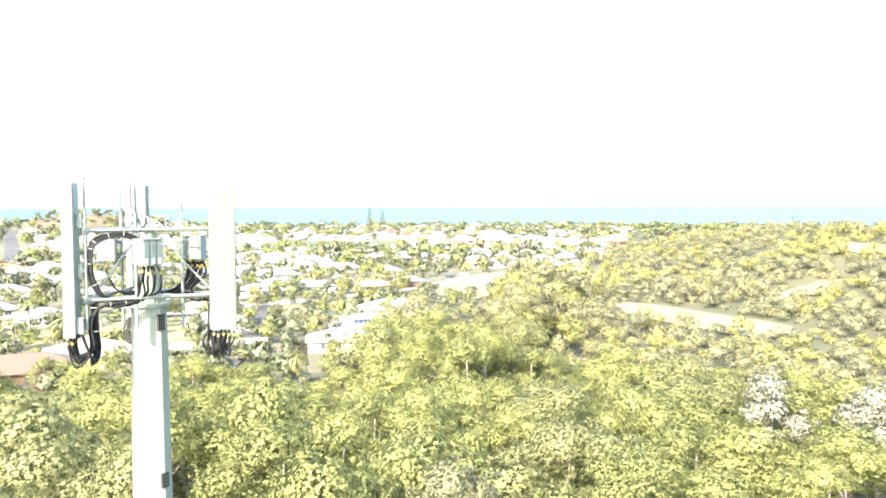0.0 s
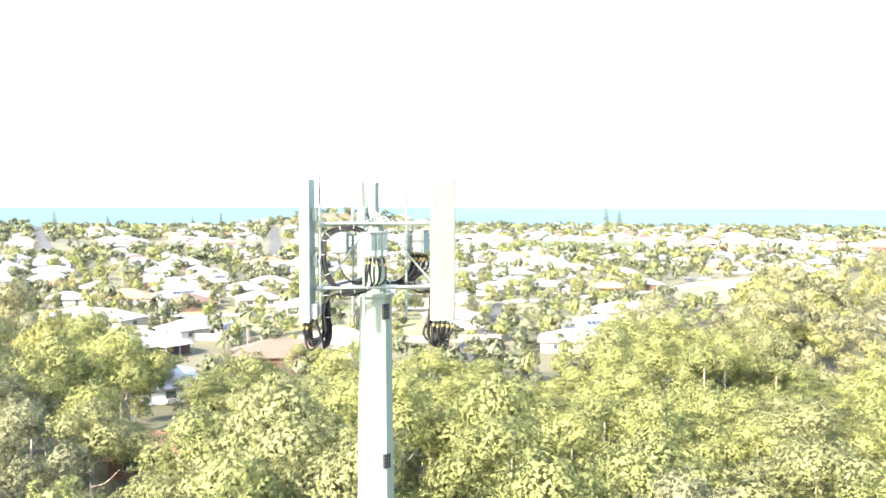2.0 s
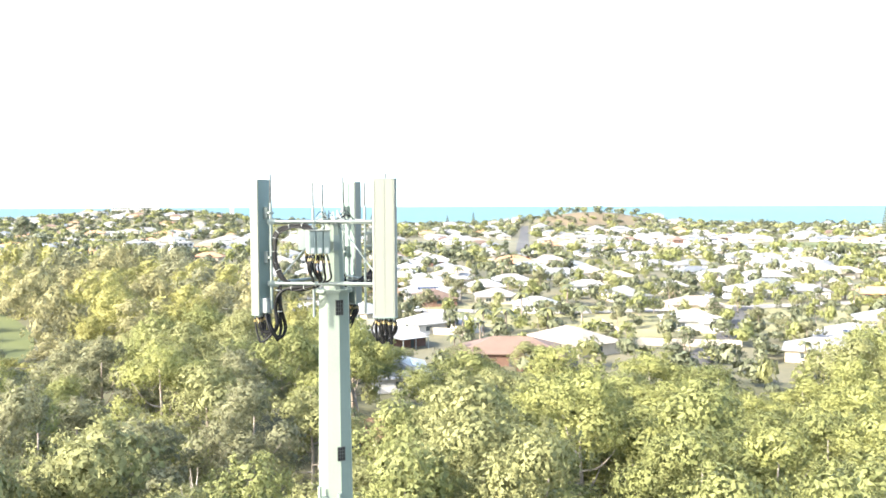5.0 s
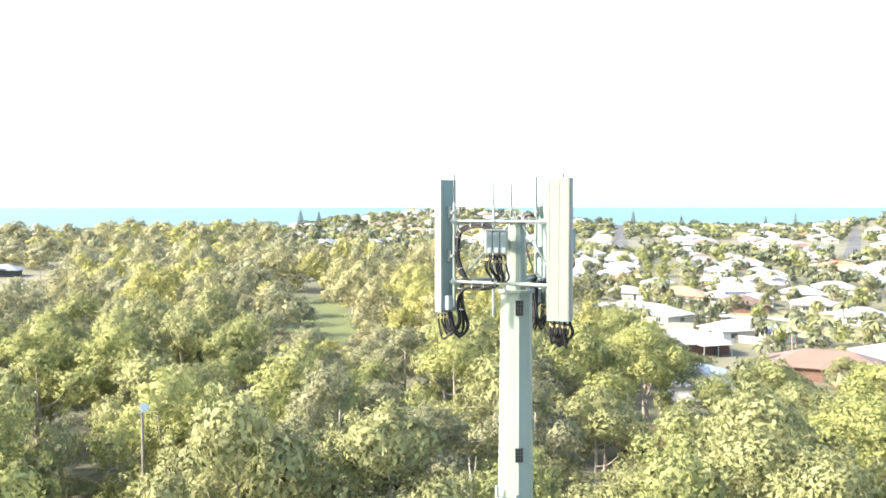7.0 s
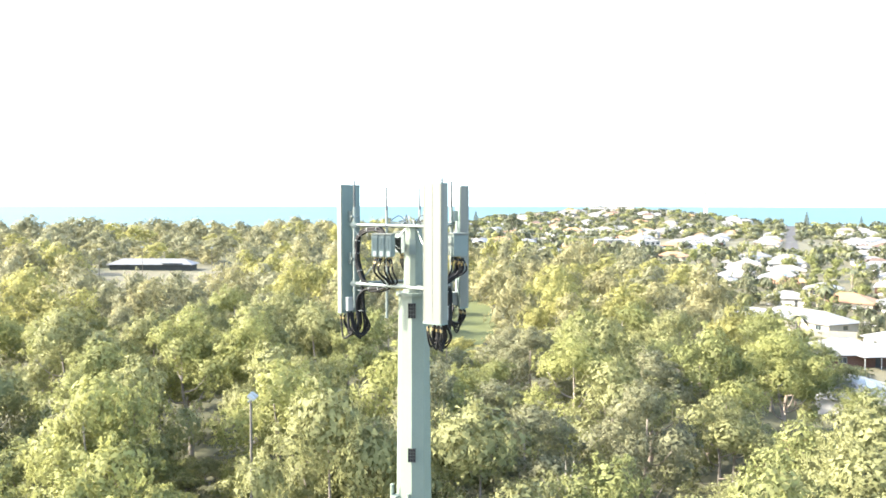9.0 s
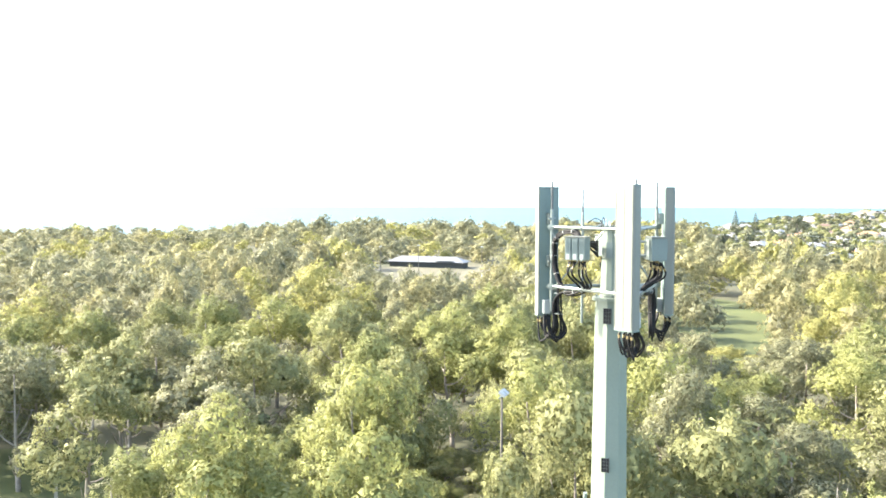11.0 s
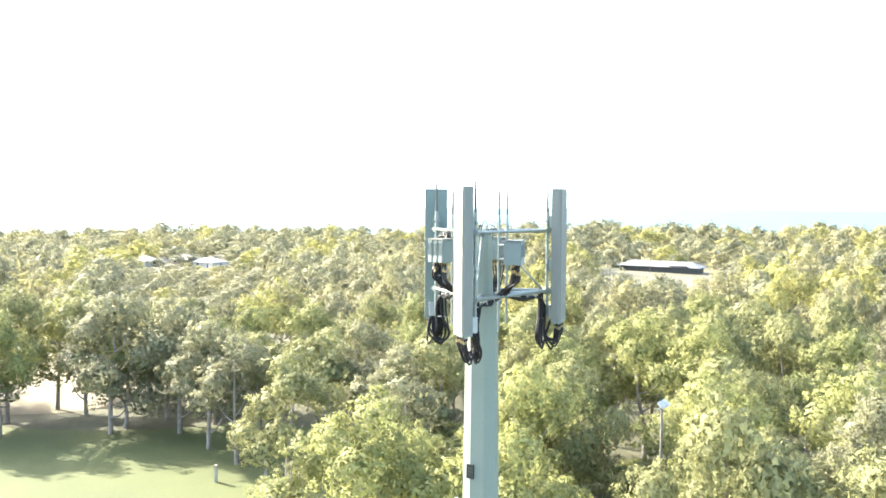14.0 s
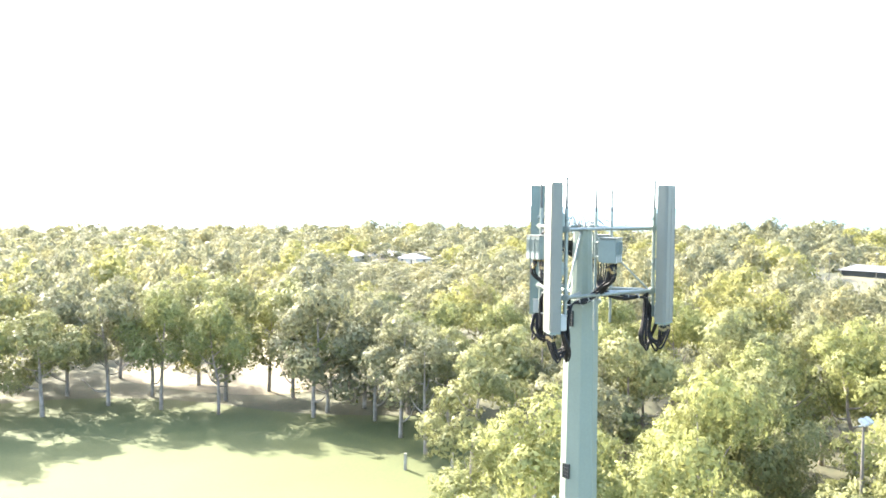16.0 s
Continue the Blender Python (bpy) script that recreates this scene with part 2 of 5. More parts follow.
COAST = np.array([(-180, 1500), (-60, 1250), (0, 1250), (42, 1260), (47, 1600), (57, 1600), (62, 1050), (75, 820), (95, 740), (130, 820), (180, 1500)], float)
HILLS = [(*polar(-26, 380), 90, 17), (*polar(-38, 330), 80, 9), (*polar(50.5, 1330), 170, 19), (*polar(46, 1150), 120, 6), (*polar(20.5, 1130), 95, 21), (*polar(68, 640), 110, 6), (*polar(112, 640), 130, 3), (*polar(88, 570), 100, 8)]


def land(x, y):
    x, y = np.asarray(x, float), np.asarray(y, float)
    r, a = np.hypot(x, y), np.degrees(np.arctan2(-x, y))
    h = step(450, 1200, r) * 1.0 + step(230, 600, r) * 2 * step(54, 66, a)
    for hx, hy, s, top in HILLS:
        h = h + top * np.exp(-((x - hx) ** 2 + (y - hy) ** 2) / s ** 2)
    rc = np.interp(a, COAST[:, 0], COAST[:, 1])
    return h - step(rc - 70, rc + 40, r) * (h + 9)


def on_heath(x, y):
    """The bare brown headland beyond the town."""
    r, a = math.hypot(x, y), math.degrees(math.atan2(-x, y))
    return 16.5 < a < 24.5 and 1010 < r < 1260


radii = np.concatenate([np.arange(0, 420, 8.0), np.arange(420, 1000, 18.0), np.arange(1000, 1720, 24.0)])
SEG = 300
ang = np.arange(SEG) * 2 * np.pi / SEG
gx, gy = (radii[:, None] * np.cos(ang)).ravel(), (radii[:, None] * np.sin(ang)).ravel()
idx = np.arange(len(radii) * SEG).reshape(len(radii), SEG)
q = np.stack([idx[:-1], np.roll(idx, -1, 1)[:-1], np.roll(idx, -1, 1)[1:], idx[1:]], -1).reshape(-1, 4)
ground = part_np("ground", np.stack([gx, gy, land(gx, gy)], -1), q, M_GROUND)
tagged(ground, "dry grassy coastal ground under bush and suburb", "ground", kind="structure")
ground.data.materials.append(M_TOWN)
ground.data.materials.append(M_HEATH)
for p_ in ground.data.polygons:
    p_.use_smooth = True
    r_, a_ = math.hypot(p_.center.x, p_.center.y), math.degrees(math.atan2(-p_.center.x, p_.center.y))
    if on_heath(p_.center.x, p_.center.y):
        p_.material_index = 2
    elif -13 < a_ < 45 and r_ > (150 if a_ > 3 else 230) or 45 <= a_ < 62 and r_ > 470:
        p_.material_index = 1
# the sea lifts a little towards its rim, so that it ends at the horizon
sr = np.array([480, 800, 1200, 1600, 2200, 3000, 3900, 4900.0])
sz = -3 + np.clip((sr - 1500) / 3400, 0, 1) * 20.5
sx, sy = (sr[:, None] * np.cos(ang)).ravel(), (sr[:, None] * np.sin(ang)).ravel()
idx = np.arange(len(sr) * SEG).reshape(len(sr), SEG)
q = np.stack([idx[:-1], idx[1:], np.roll(idx, -1, 1)[1:], np.roll(idx, -1, 1)[:-1]], -1).reshape(-1, 4)
sea = part_np("water", np.stack([sx, sy, np.repeat(sz, SEG)], -1), q, M_SEA)
tagged(sea, "calm turquoise blue sea reaching to the horizon", "sea", kind="structure")


def strip(name, pts, width, material, label, category, lift=0.12):
    """A flat ribbon draped on the land."""
    pts = [Vector((x, y, 0)) for x, y in pts]
    fine = []
    for a, b in zip(pts, pts[1:]):
        n = max(1, int((b - a).length / 8))
        fine += [a.lerp(b, i / n) for i in range(n)]
    fine.append(pts[-1])
    bm = bmesh.new()
    prev = None
    for i, p in enumerate(fine):
        d = (fine[min(i + 1, len(fine) - 1)] - fine[max(i - 1, 0)]).normalized()
        s = Vector((-d.y, d.x, 0)) * width / 2
        row = [bm.verts.new((v.x, v.y, float(land(v.x, v.y)) + lift)) for v in (p - s, p - s * 0.33, p + s * 0.33, p + s)]
        if prev:
            for k in range(3):
                bm.faces.new((prev[k + 1], prev[k], row[k], row[k + 1])[::-1])
        prev = row
    return tagged(part(name, bm, material), label, category, kind="structure")


def patch(name, cx, cy, rx, ry, rz, material, label, category, lift=0.06, wob=0.14, seed=1):
    """An irregular patch of other ground, draped on the land."""
    bm = bmesh.new()
    rng, rings, n = np.random.default_rng(seed), 10, 72
    ph = rng.uniform(0, 6.28, 5)
    c, s = math.cos(radians(rz)), math.sin(radians(rz))
    prev = None
    for k in range(rings + 1):
        row = []
        for i in range(n):
            a = 2 * math.pi * i / n
            w = 1 + wob * sum(math.sin(a * (j + 2) + ph[j]) / (j + 1) for j in range(5))
            u, v = rx * w * k / rings * math.cos(a), ry * w * k / rings * math.sin(a)
            x, y = cx + u * c - v * s, cy + u * s + v * c
            row.append(bm.verts.new((x, y, float(land(x, y)) + lift)))
            if k == 0:
                break
        if prev and len(prev) == 1:
            for i in range(n):
                bm.faces.new((prev[0], row[i], row[(i + 1) % n]))
        elif prev:
            for i in range(n):
                bm.faces.new((prev[i], row[i], row[(i + 1) % n], prev[(i + 1) % n]))
        prev = row
    return tagged(part(name, bm, material), label, category, kind="structure")


patch("lawn", -60, -60, 46, 58, 25, M_LAWN, "sunlit mown lawn with dry patches beside tall trees", "lawn", seed=3)
patch("sand", -136, -98, 37, 22, 38, M_SAND, "bright pale sand clearing behind the tree line", "sand", 0.05, seed=4)
patch("lawn", -205, 112, 70, 12, 152, M_LAWN, "narrow mown clearing in the shade of trees", "lawn", seed=5)
patch("lawn", -366, 60, 46, 38, 12, M_TOWN, "playing field beside a low clubhouse", "lawn", 0.2, seed=6)
patch("sand", 80, 212, 36, 9, -59, M_SAND, "sandy clearing at the foot of a scrubby dune", "sand", 0.35, 0.2, seed=7)
patch("sand", 160, 278, 12, 9, 20, M_SAND, "bare sandy hollow on a scrubby dune", "sand", 0.5, 0.25, seed=15)
patch("sand", 122, 236, 12, 6, 30, M_SAND, "bare sandy slope on a scrubby dune", "sand", 0.5, 0.25, seed=8)
patch("lawn", 42, 315, 34, 40, 0, M_DRY, "pale dry verge around a cul-de-sac", "lawn", 0.25, seed=9)
patch("lawn", -62, 660, 55, 70, 0, M_LAWN, "distant playing field among houses", "lawn", 0.5, seed=10)
patch("lawn", -128, 196, 70, 26, 35, M_DRY, "dry front lawns between houses and street", "lawn", 0.05, seed=11)
patch("lawn", -45, 235, 60, 40, 40, M_DRY, "dry lawns around suburban houses", "lawn", 0.045, seed=12)
STREET_A = [(-345, 427), (-376, 464), (-580, 708), (-786, 955)]
STREET_B = [(-222, 475), (-295, 632), (-371, 795), (-440, 942)]
strip("road", STREET_A, 9, M_ROAD, "long straight suburban street of worn asphalt", "road", 0.3)
strip("road", STREET_B, 9, M_ROAD, "wide straight suburban street of worn asphalt", "road", 0.3)
LANE = [(-205, 170), (-165, 193), (-125, 207), (-85, 226), (-45, 262), (0, 305), (26, 338), (70, 352)]
strip("road", LANE, 8, M_PATH, "pale sunlit residential street", "road", 0.3)
strip("road", [(-45, 262), (-36, 200), (-34, 150)], 6, M_ROAD, "short asphalt side street between houses", "road", 0.34)
strip("road", [(20, 342), (45, 300), (50, 270)], 7, M_PATH, "pale concrete turning area", "road", 0.36)


# ---------------------------------------------------------------- tower
ZT = 33.0
AX, AY = 0.004, -0.077


def octo(bm, z0, r0, z1, r1, n=8, turn=11.0, cx=AX, cy=AY):
    lo, hi = ([bm.verts.new((cx + r * math.cos(radians(turn + k * 360 / n)), cy + r * math.sin(radians(turn + k * 360 / n)), z)) for k in range(n)] for z, r in ((z0, r0), (z1, r1)))
    for k in range(n):
        bm.faces.new((lo[k], lo[(k + 1) % n], hi[(k + 1) % n], hi[k]))
    bm.faces.new(lo[::-1]); bm.faces.new(hi)
    return bm


tower = thing("cell_tower", "tall pale green faceted steel monopole with a triangular headframe", "cell tower", pose(0, 0, 0))
part("pole", octo(bmesh.new(), -0.2, 0.62, ZT - 2.0, 0.275), M_PAINT, tower, "pale green tapered octagonal pole")
part("base_flange", octo(bmesh.new(), 0.0, 0.95, 0.12, 0.95, 16), M_GALV, tower)
part("top_plate", octo(bmesh.new(), ZT - 2.02, 0.325, ZT - 1.965, 0.325, 16), M_PAINT, tower)
bm = octo(bmesh.new(), ZT - 1.97, 0.19, ZT - 0.80, 0.15, 12)
part("upper_tube", bm, M_PAINT, tower)
part("cap", octo(bmesh.new(), ZT - 0.80, 0.185, ZT - 0.76, 0.185, 12), M_PAINT, tower)
for k in range(8):
    a = radians(k * 45)
    bm = bmesh.new()
    rod(bm, (AX + 0.27 * math.cos(a), AY + 0.27 * math.sin(a), ZT - 1.97), (AX + 0.27 * math.cos(a), AY + 0.27 * math.sin(a), ZT - 1.93), 0.018, n=6)
    part("bolt", bm, M_GALV, tower)


def port(z, w, h, deg, r, rows=4, cols=3):
    """A grille hatch on the pole."""
    d = Vector((math.cos(radians(deg)), math.sin(radians(deg)), 0))
    side = Vector((-d.y, d.x, 0))
    c = Vector((AX, AY, z)) + d * r
    p = part("hatch", box(bmesh.new(), c, (0.05, w, h), deg), M_CABLE, tower, "dark cable entry hatch with a grid")
    for i in range(rows + 1):
        part("hatch_bar", box(bmesh.new(), c + d * 0.026 + Vector((0, 0, (i / rows - 0.5) * h)), (0.010, w + 0.01, 0.008), deg), M_DARK, p)
    for i in range(cols + 1):
        part("hatch_bar", box(bmesh.new(), c + d * 0.026 + side * ((i / cols - 0.5) * w), (0.010, 0.008, h), deg), M_DARK, p)


port(ZT - 2.27, 0.13, 0.26, -33, 0.262)
port(ZT - 4.84, 0.13, 0.24, -33, 0.29)
part("inspection_plate", box(bmesh.new(), Vector((AX, AY, ZT - 1.15)) + Vector((math.cos(radians(-33)), math.sin(radians(-33)), 0)) * 0.16, (0.03, 0.11, 0.27), -33, 0.004), M_RADIO, tower, "grey inspection plate")
bm = bmesh.new()
for z in (ZT - 5.62, ZT - 5.72):
    box(bm, (AX + 0.02, AY - 0.36, z), (0.12, 0.16, 0.05), 20, 0.008)
rod(bm, (AX - 0.03, AY - 0.42, ZT - 6.2), (AX - 0.03, AY - 0.42, ZT - 5.4), 0.035)
part("step_bracket", bm, M_PAINT, tower)
bm = bmesh.new()
rod(bm, (AX + 0.26, AY - 0.24, ZT - 5.9), (AX + 0.26, AY - 0.24, ZT - 5.52), 0.04)
part("step_bracket", bm, M_PAINT, tower)

VERT = {}
for key, x, y in (("a", -0.664, -0.943), ("b", 1.155, -0.123), ("c", -0.615, 1.023)):
    VERT[key] = Vector((x, y, 0))
AXIS = Vector((AX, AY, 0))


def up(v, z):
    return Vector((v.x, v.y, ZT + z))


for p_, q_ in (("a", "b"), ("b", "c"), ("c", "a")):
    P, Q = VERT[p_], VERT[q_]
    part("frame_bar", rod(bmesh.new(), up(P, -0.77), up(Q, -0.77), 0.023), M_GALV, tower, "galvanised steel bar")
    part("frame_bar", rod(bmesh.new(), up(P, -1.83), up(Q, -1.83), 0.03), M_GALV, tower, "galvanised steel bar")
for key in "abc":
    P = VERT[key]
    d = (P - AXIS).normalized()
    part("arm", rod(bmesh.new(), up(AXIS + d * 0.14, -0.80), up(P, -0.79), 0.02), M_GALV, tower)
    part("arm", rod(bmesh.new(), up(AXIS + d * 0.18, -1.86), up(P, -1.86), 0.038), M_GALV, tower)
    part("brace", rod(bmesh.new(), up(AXIS + d * 0.15, -0.84), up(P - d * 0.10, -1.80), 0.016), M_GALV, tower)
    pipe = part("mount_pipe", rod(bmesh.new(), up(P, -2.28), up(P, -0.45), 0.030, n=12), M_GALV, tower, "galvanised antenna mounting pipe")
    part("spike", rod(bmesh.new(), up(P, -0.45), up(P, 0.04), 0.022, 0.016, 8), M_SPIKE, tower, "thin lightning spike")
    for z in (-0.77, -1.83):
        bm = box(bmesh.new(), up(P, z), (0.12, 0.10, 0.09), math.degrees(math.atan2(d.y, d.x)), 0.01)
        for s in (-0.055, 0.055):
            rod(bm, up(P + Vector((-d.y, d.x, 0)) * s, z) - d * 0.07, up(P + Vector((-d.y, d.x, 0)) * s, z) + d * 0.08, 0.008, n=6)
        part("clamp", bm, M_GALV, tower)
# ring of brackets and tie wires on the head of the tube
for k in range(6):
    a = radians(k * 60 + 20)
    c = AXIS + Vector((math.cos(a), math.sin(a), 0)) * 0.2
    part("bracket", box(bmesh.new(), up(c, -0.75), (0.16, 0.05, 0.05), math.degrees(a), 0.006), M_GALV, tower)
rngt = random.Random(5)
for k in range(16):
    a = rngt.uniform(0, 6.28)
    s = AXIS + Vector((math.cos(a), math.sin(a), 0)) * 0.1
    e = AXIS + Vector((math.cos(a + 0.7), math.sin(a + 0.7), 0)) * rngt.uniform(0.25, 0.50)
    part("tail_wire", hose(bmesh.new(), spline([up(s, -0.78), up(s.lerp(e, 0.5), -0.70 + rngt.uniform(0, 0.12)), up(e, -0.80 + rngt.uniform(-.04, .12))]), 0.007, 5), M_LABEL if k % 2 else M_CABLE, tower)

RADIO = {"ab": (Vector((-0.024, -0.594, 0)), Vector((0.219, -0.769, 0)), 322.0), "bc": (Vector((0.473, 0.219, 0)), Vector((0.593, 0.479, 0)), 82.0), "ca": (Vector((-0.546, 0.317, 0)), Vector((-0.726, 0.117, 0)), 202.0)}
for key, (P, C, deg) in RADIO.items():
    part("radio_pipe", rod(bmesh.new(), up(P, -2.41), up(P, -0.50), 0.024, n=10), M_GALV, tower, "thin galvanised radio mounting pipe")
    part("spike", rod(bmesh.new(), up(P, -0.50), up(P, -0.10), 0.019, 0.014, 8), M_SPIKE, tower, "thin lightning spike")
    # stays from the pipe to the frame bars
    for z in (-0.77, -1.83):
        d = Vector((math.cos(radians(deg)), math.sin(radians(deg)), 0))
        part("bracket", rod(bmesh.new(), up(P - d * 0.02, z), up(P + d * 0.14, z), 0.018), M_GALV, tower)

# panel antennas
PANEL_W, PANEL_D, P_TOP, P_BOT = 0.40, 0.165, -0.05, -2.37


def panel_antenna(key, deg):
    P = VERT[key]
    f = Vector((math.cos(radians(deg)), math.sin(radians(deg)), 0))
    s = Vector((-f.y, f.x, 0))
    c = P + f * 0.215
    ant = thing("panel_antenna", "tall pale grey-green panel antenna clamped to a mounting pipe", "antenna", Matrix.Translation(up(P, P_BOT)), "panel antennas round the headframe")
    inv = Matrix.Translation(-up(P, P_BOT))
    # cross-section with rounded front corners
    prof = [(-0.5, -0.5), (0.5, -0.5), (0.5, 0.18), (0.485, 0.34), (0.44, 0.46), (0.36, 0.5), (-0.36, 0.5), (-0.44, 0.46), (-0.485, 0.34), (-0.5, 0.18)]

    def prism(z0, z1, w, dd, shift=0.0):
        bm = bmesh.new()
        rows = [[bm.verts.new(up(c + s * (u * w) + f * (v * dd + shift), z)) for u, v in prof] for z in (z0, z1)]
        n = len(prof)
        for k in range(n):
            bm.faces.new((rows[0][k], rows[0][(k + 1) % n], rows[1][(k + 1) % n], rows[1][k]))
        bm.faces.new(rows[0][::-1]); bm.faces.new(rows[1])
        bmesh.ops.recalc_face_normals(bm, faces=bm.faces)
        bm.transform(inv)
        return bm
    cover = part("cover", prism(P_BOT + 0.02, P_TOP - 0.015, PANEL_W, PANEL_D), M_PANEL, ant)
    part("end_cap", prism(P_TOP - 0.02, P_TOP, PANEL_W + 0.006, PANEL_D + 0.006), M_BACK, ant)
    part("end_cap", prism(P_BOT, P_BOT + 0.025, PANEL_W + 0.006, PANEL_D + 0.006), M_BACK, ant)

    def blk(name, cc, size, mat, label="", bevel=0.006, parent=ant):
        bm = box(bmesh.new(), cc, size, deg, bevel)
        bm.transform(inv)
        return part(name, bm, mat, parent, label)
    for u in (-0.165, 0.0, 0.165):
        blk("rib", up(c + f * (PANEL_D / 2 + 0.001) + s * u, (P_TOP + P_BOT) / 2), (0.006, 0.012, P_TOP - P_BOT - 0.10), M_PANEL, "", 0.0, cover)
    blk("back_plate", up(c - f * (PANEL_D / 2 + 0.006), (P_TOP + P_BOT) / 2), (0.016, PANEL_W - 0.03, P_TOP - P_BOT - 0.06), M_BACK, "grey-green metal back")
    for z in (-0.62, -1.38):
        b = blk("tilt_bracket", up(c - f * (PANEL_D / 2 + 0.05), z), (0.09, 0.10, 0.20), M_GALV)
        bm = rod(bmesh.new(), up(P - s * 0.07, z), up(P + s * 0.07, z), 0.022)
        bm.transform(inv)
        part("pipe_clamp", bm, M_GALV, b)
    for k in range(8):
        cc = c + s * ((k - 3.5) * 0.042) + f * (0.03 if k % 2 else -0.03)
        bm = rod(bmesh.new(), up(cc, P_BOT - 0.05), up(cc, P_BOT + 0.005), 0.012, n=8)
        bm.transform(inv)
        part("connector", bm, M_GALV, ant)
    return c, f, s


def radio_unit(key, P, C, deg):
    f = Vector((math.cos(radians(deg)), math.sin(radians(deg)), 0))
    s = Vector((-f.y, f.x, 0))
    top, bot = -0.93, -1.30
    r = thing("remote_radio_unit", "grey-green finned radio unit bolted to a thin pipe", "radio unit", Matrix.Translation(up(C, bot)), "radio units on the headframe")
    inv = Matrix.Translation(-up(C, bot))

    def blk(name, cc, size, mat, parent=r, label="", bevel=0.008):
        bm = box(bmesh.new(), cc, size, deg, bevel)
        bm.transform(inv)
        return part(name, bm, mat, parent, label)
    for k in range(3):
        cc = C + s * ((k - 1) * 0.121)
        m = blk("module", up(cc, (top + bot) / 2), (0.27, 0.112, top - bot), M_RADIO)
        blk("label_plate", up(cc + f * 0.136, bot + 0.055), (0.006, 0.055, 0.09), M_LABEL, m, "pale label plate", 0)
        for j in range(3):
            blk("fin", up(cc + f * 0.139 + s * ((j - 1) * 0.034), top - 0.14), (0.012, 0.008, 0.20), M_RADIO, m, "", 0)
        for j in range(2):
            bm = rod(bmesh.new(), up(cc + s * ((j - 0.5) * 0.05), bot - 0.05), up(cc + s * ((j - 0.5) * 0.05), bot + 0.004), 0.013, n=8)
            bm.transform(inv)
            part("connector", bm, M_TAPE, m)
    blk("sun_cover", up(C, top + 0.016), (0.29, 0.375, 0.024), M_PANEL)
    blk("back_frame", up(C - f * 0.148, (top + bot) / 2), (0.03, 0.30, 0.34), M_GALV)
    for z in (top - 0.06, bot + 0.08):
        bm = rod(bmesh.new(), up(C - f * 0.10, z), up(P, z), 0.022)
        bm.transform(inv)
        part("mounting_arm", bm, M_GALV, r)
    return f, s


SPOT = {}
for key, deg in (("a", 189.1), ("b", 299.1), ("c", 73.7)):
    SPOT[key] = panel_antenna(key, deg)
for key, (P, C, deg) in RADIO.items():
    radio_unit(key, P, C, deg)


def cable(parent, pts, r=0.013, mat=None, inv=None, tapes=()):
    line = spline(pts, 6)
    bm = hose(bmesh.new(), line, r, 6)
    bm.transform(inv)
    ob = part("cable", bm, mat or M_CABLE, parent, smooth=True)
    for t in tapes:
        i = min(int(t * (len(line) - 1)), len(line) - 2)
        d = (line[i + 1] - line[i]).normalized() * 0.022
        bm = rod(bmesh.new(), line[i] - d, line[i] + d, r * 1.25, n=7)
        bm.transform(inv)
        part("tape", bm, M_TAPE, ob, "yellow marking tape")
    return ob


def cable_tie(parent, pts, t, r, inv, rng):
    """A pale plastic tie round a bundle, with a short tail."""
    line = spline(pts, 6)
    i = max(1, min(int(t * (len(line) - 1)), len(line) - 2))
    d = (line[i + 1] - line[i - 1]).normalized()
    bm = rod(bmesh.new(), line[i] - d * 0.004, line[i] + d * 0.004, r, n=10)
    side = d.orthogonal().normalized()
    side.rotate(Matrix.Rotation(rng.uniform(0, 6.28), 3, d))
    rod(bm, line[i] + side * r * 0.8, line[i] + side * (r + rng.uniform(0.03, 0.08)) + d * 0.02, 0.004, n=4)
    bm.transform(inv)
    part("cable_tie", bm, M_LABEL, parent, "pale plastic cable tie")


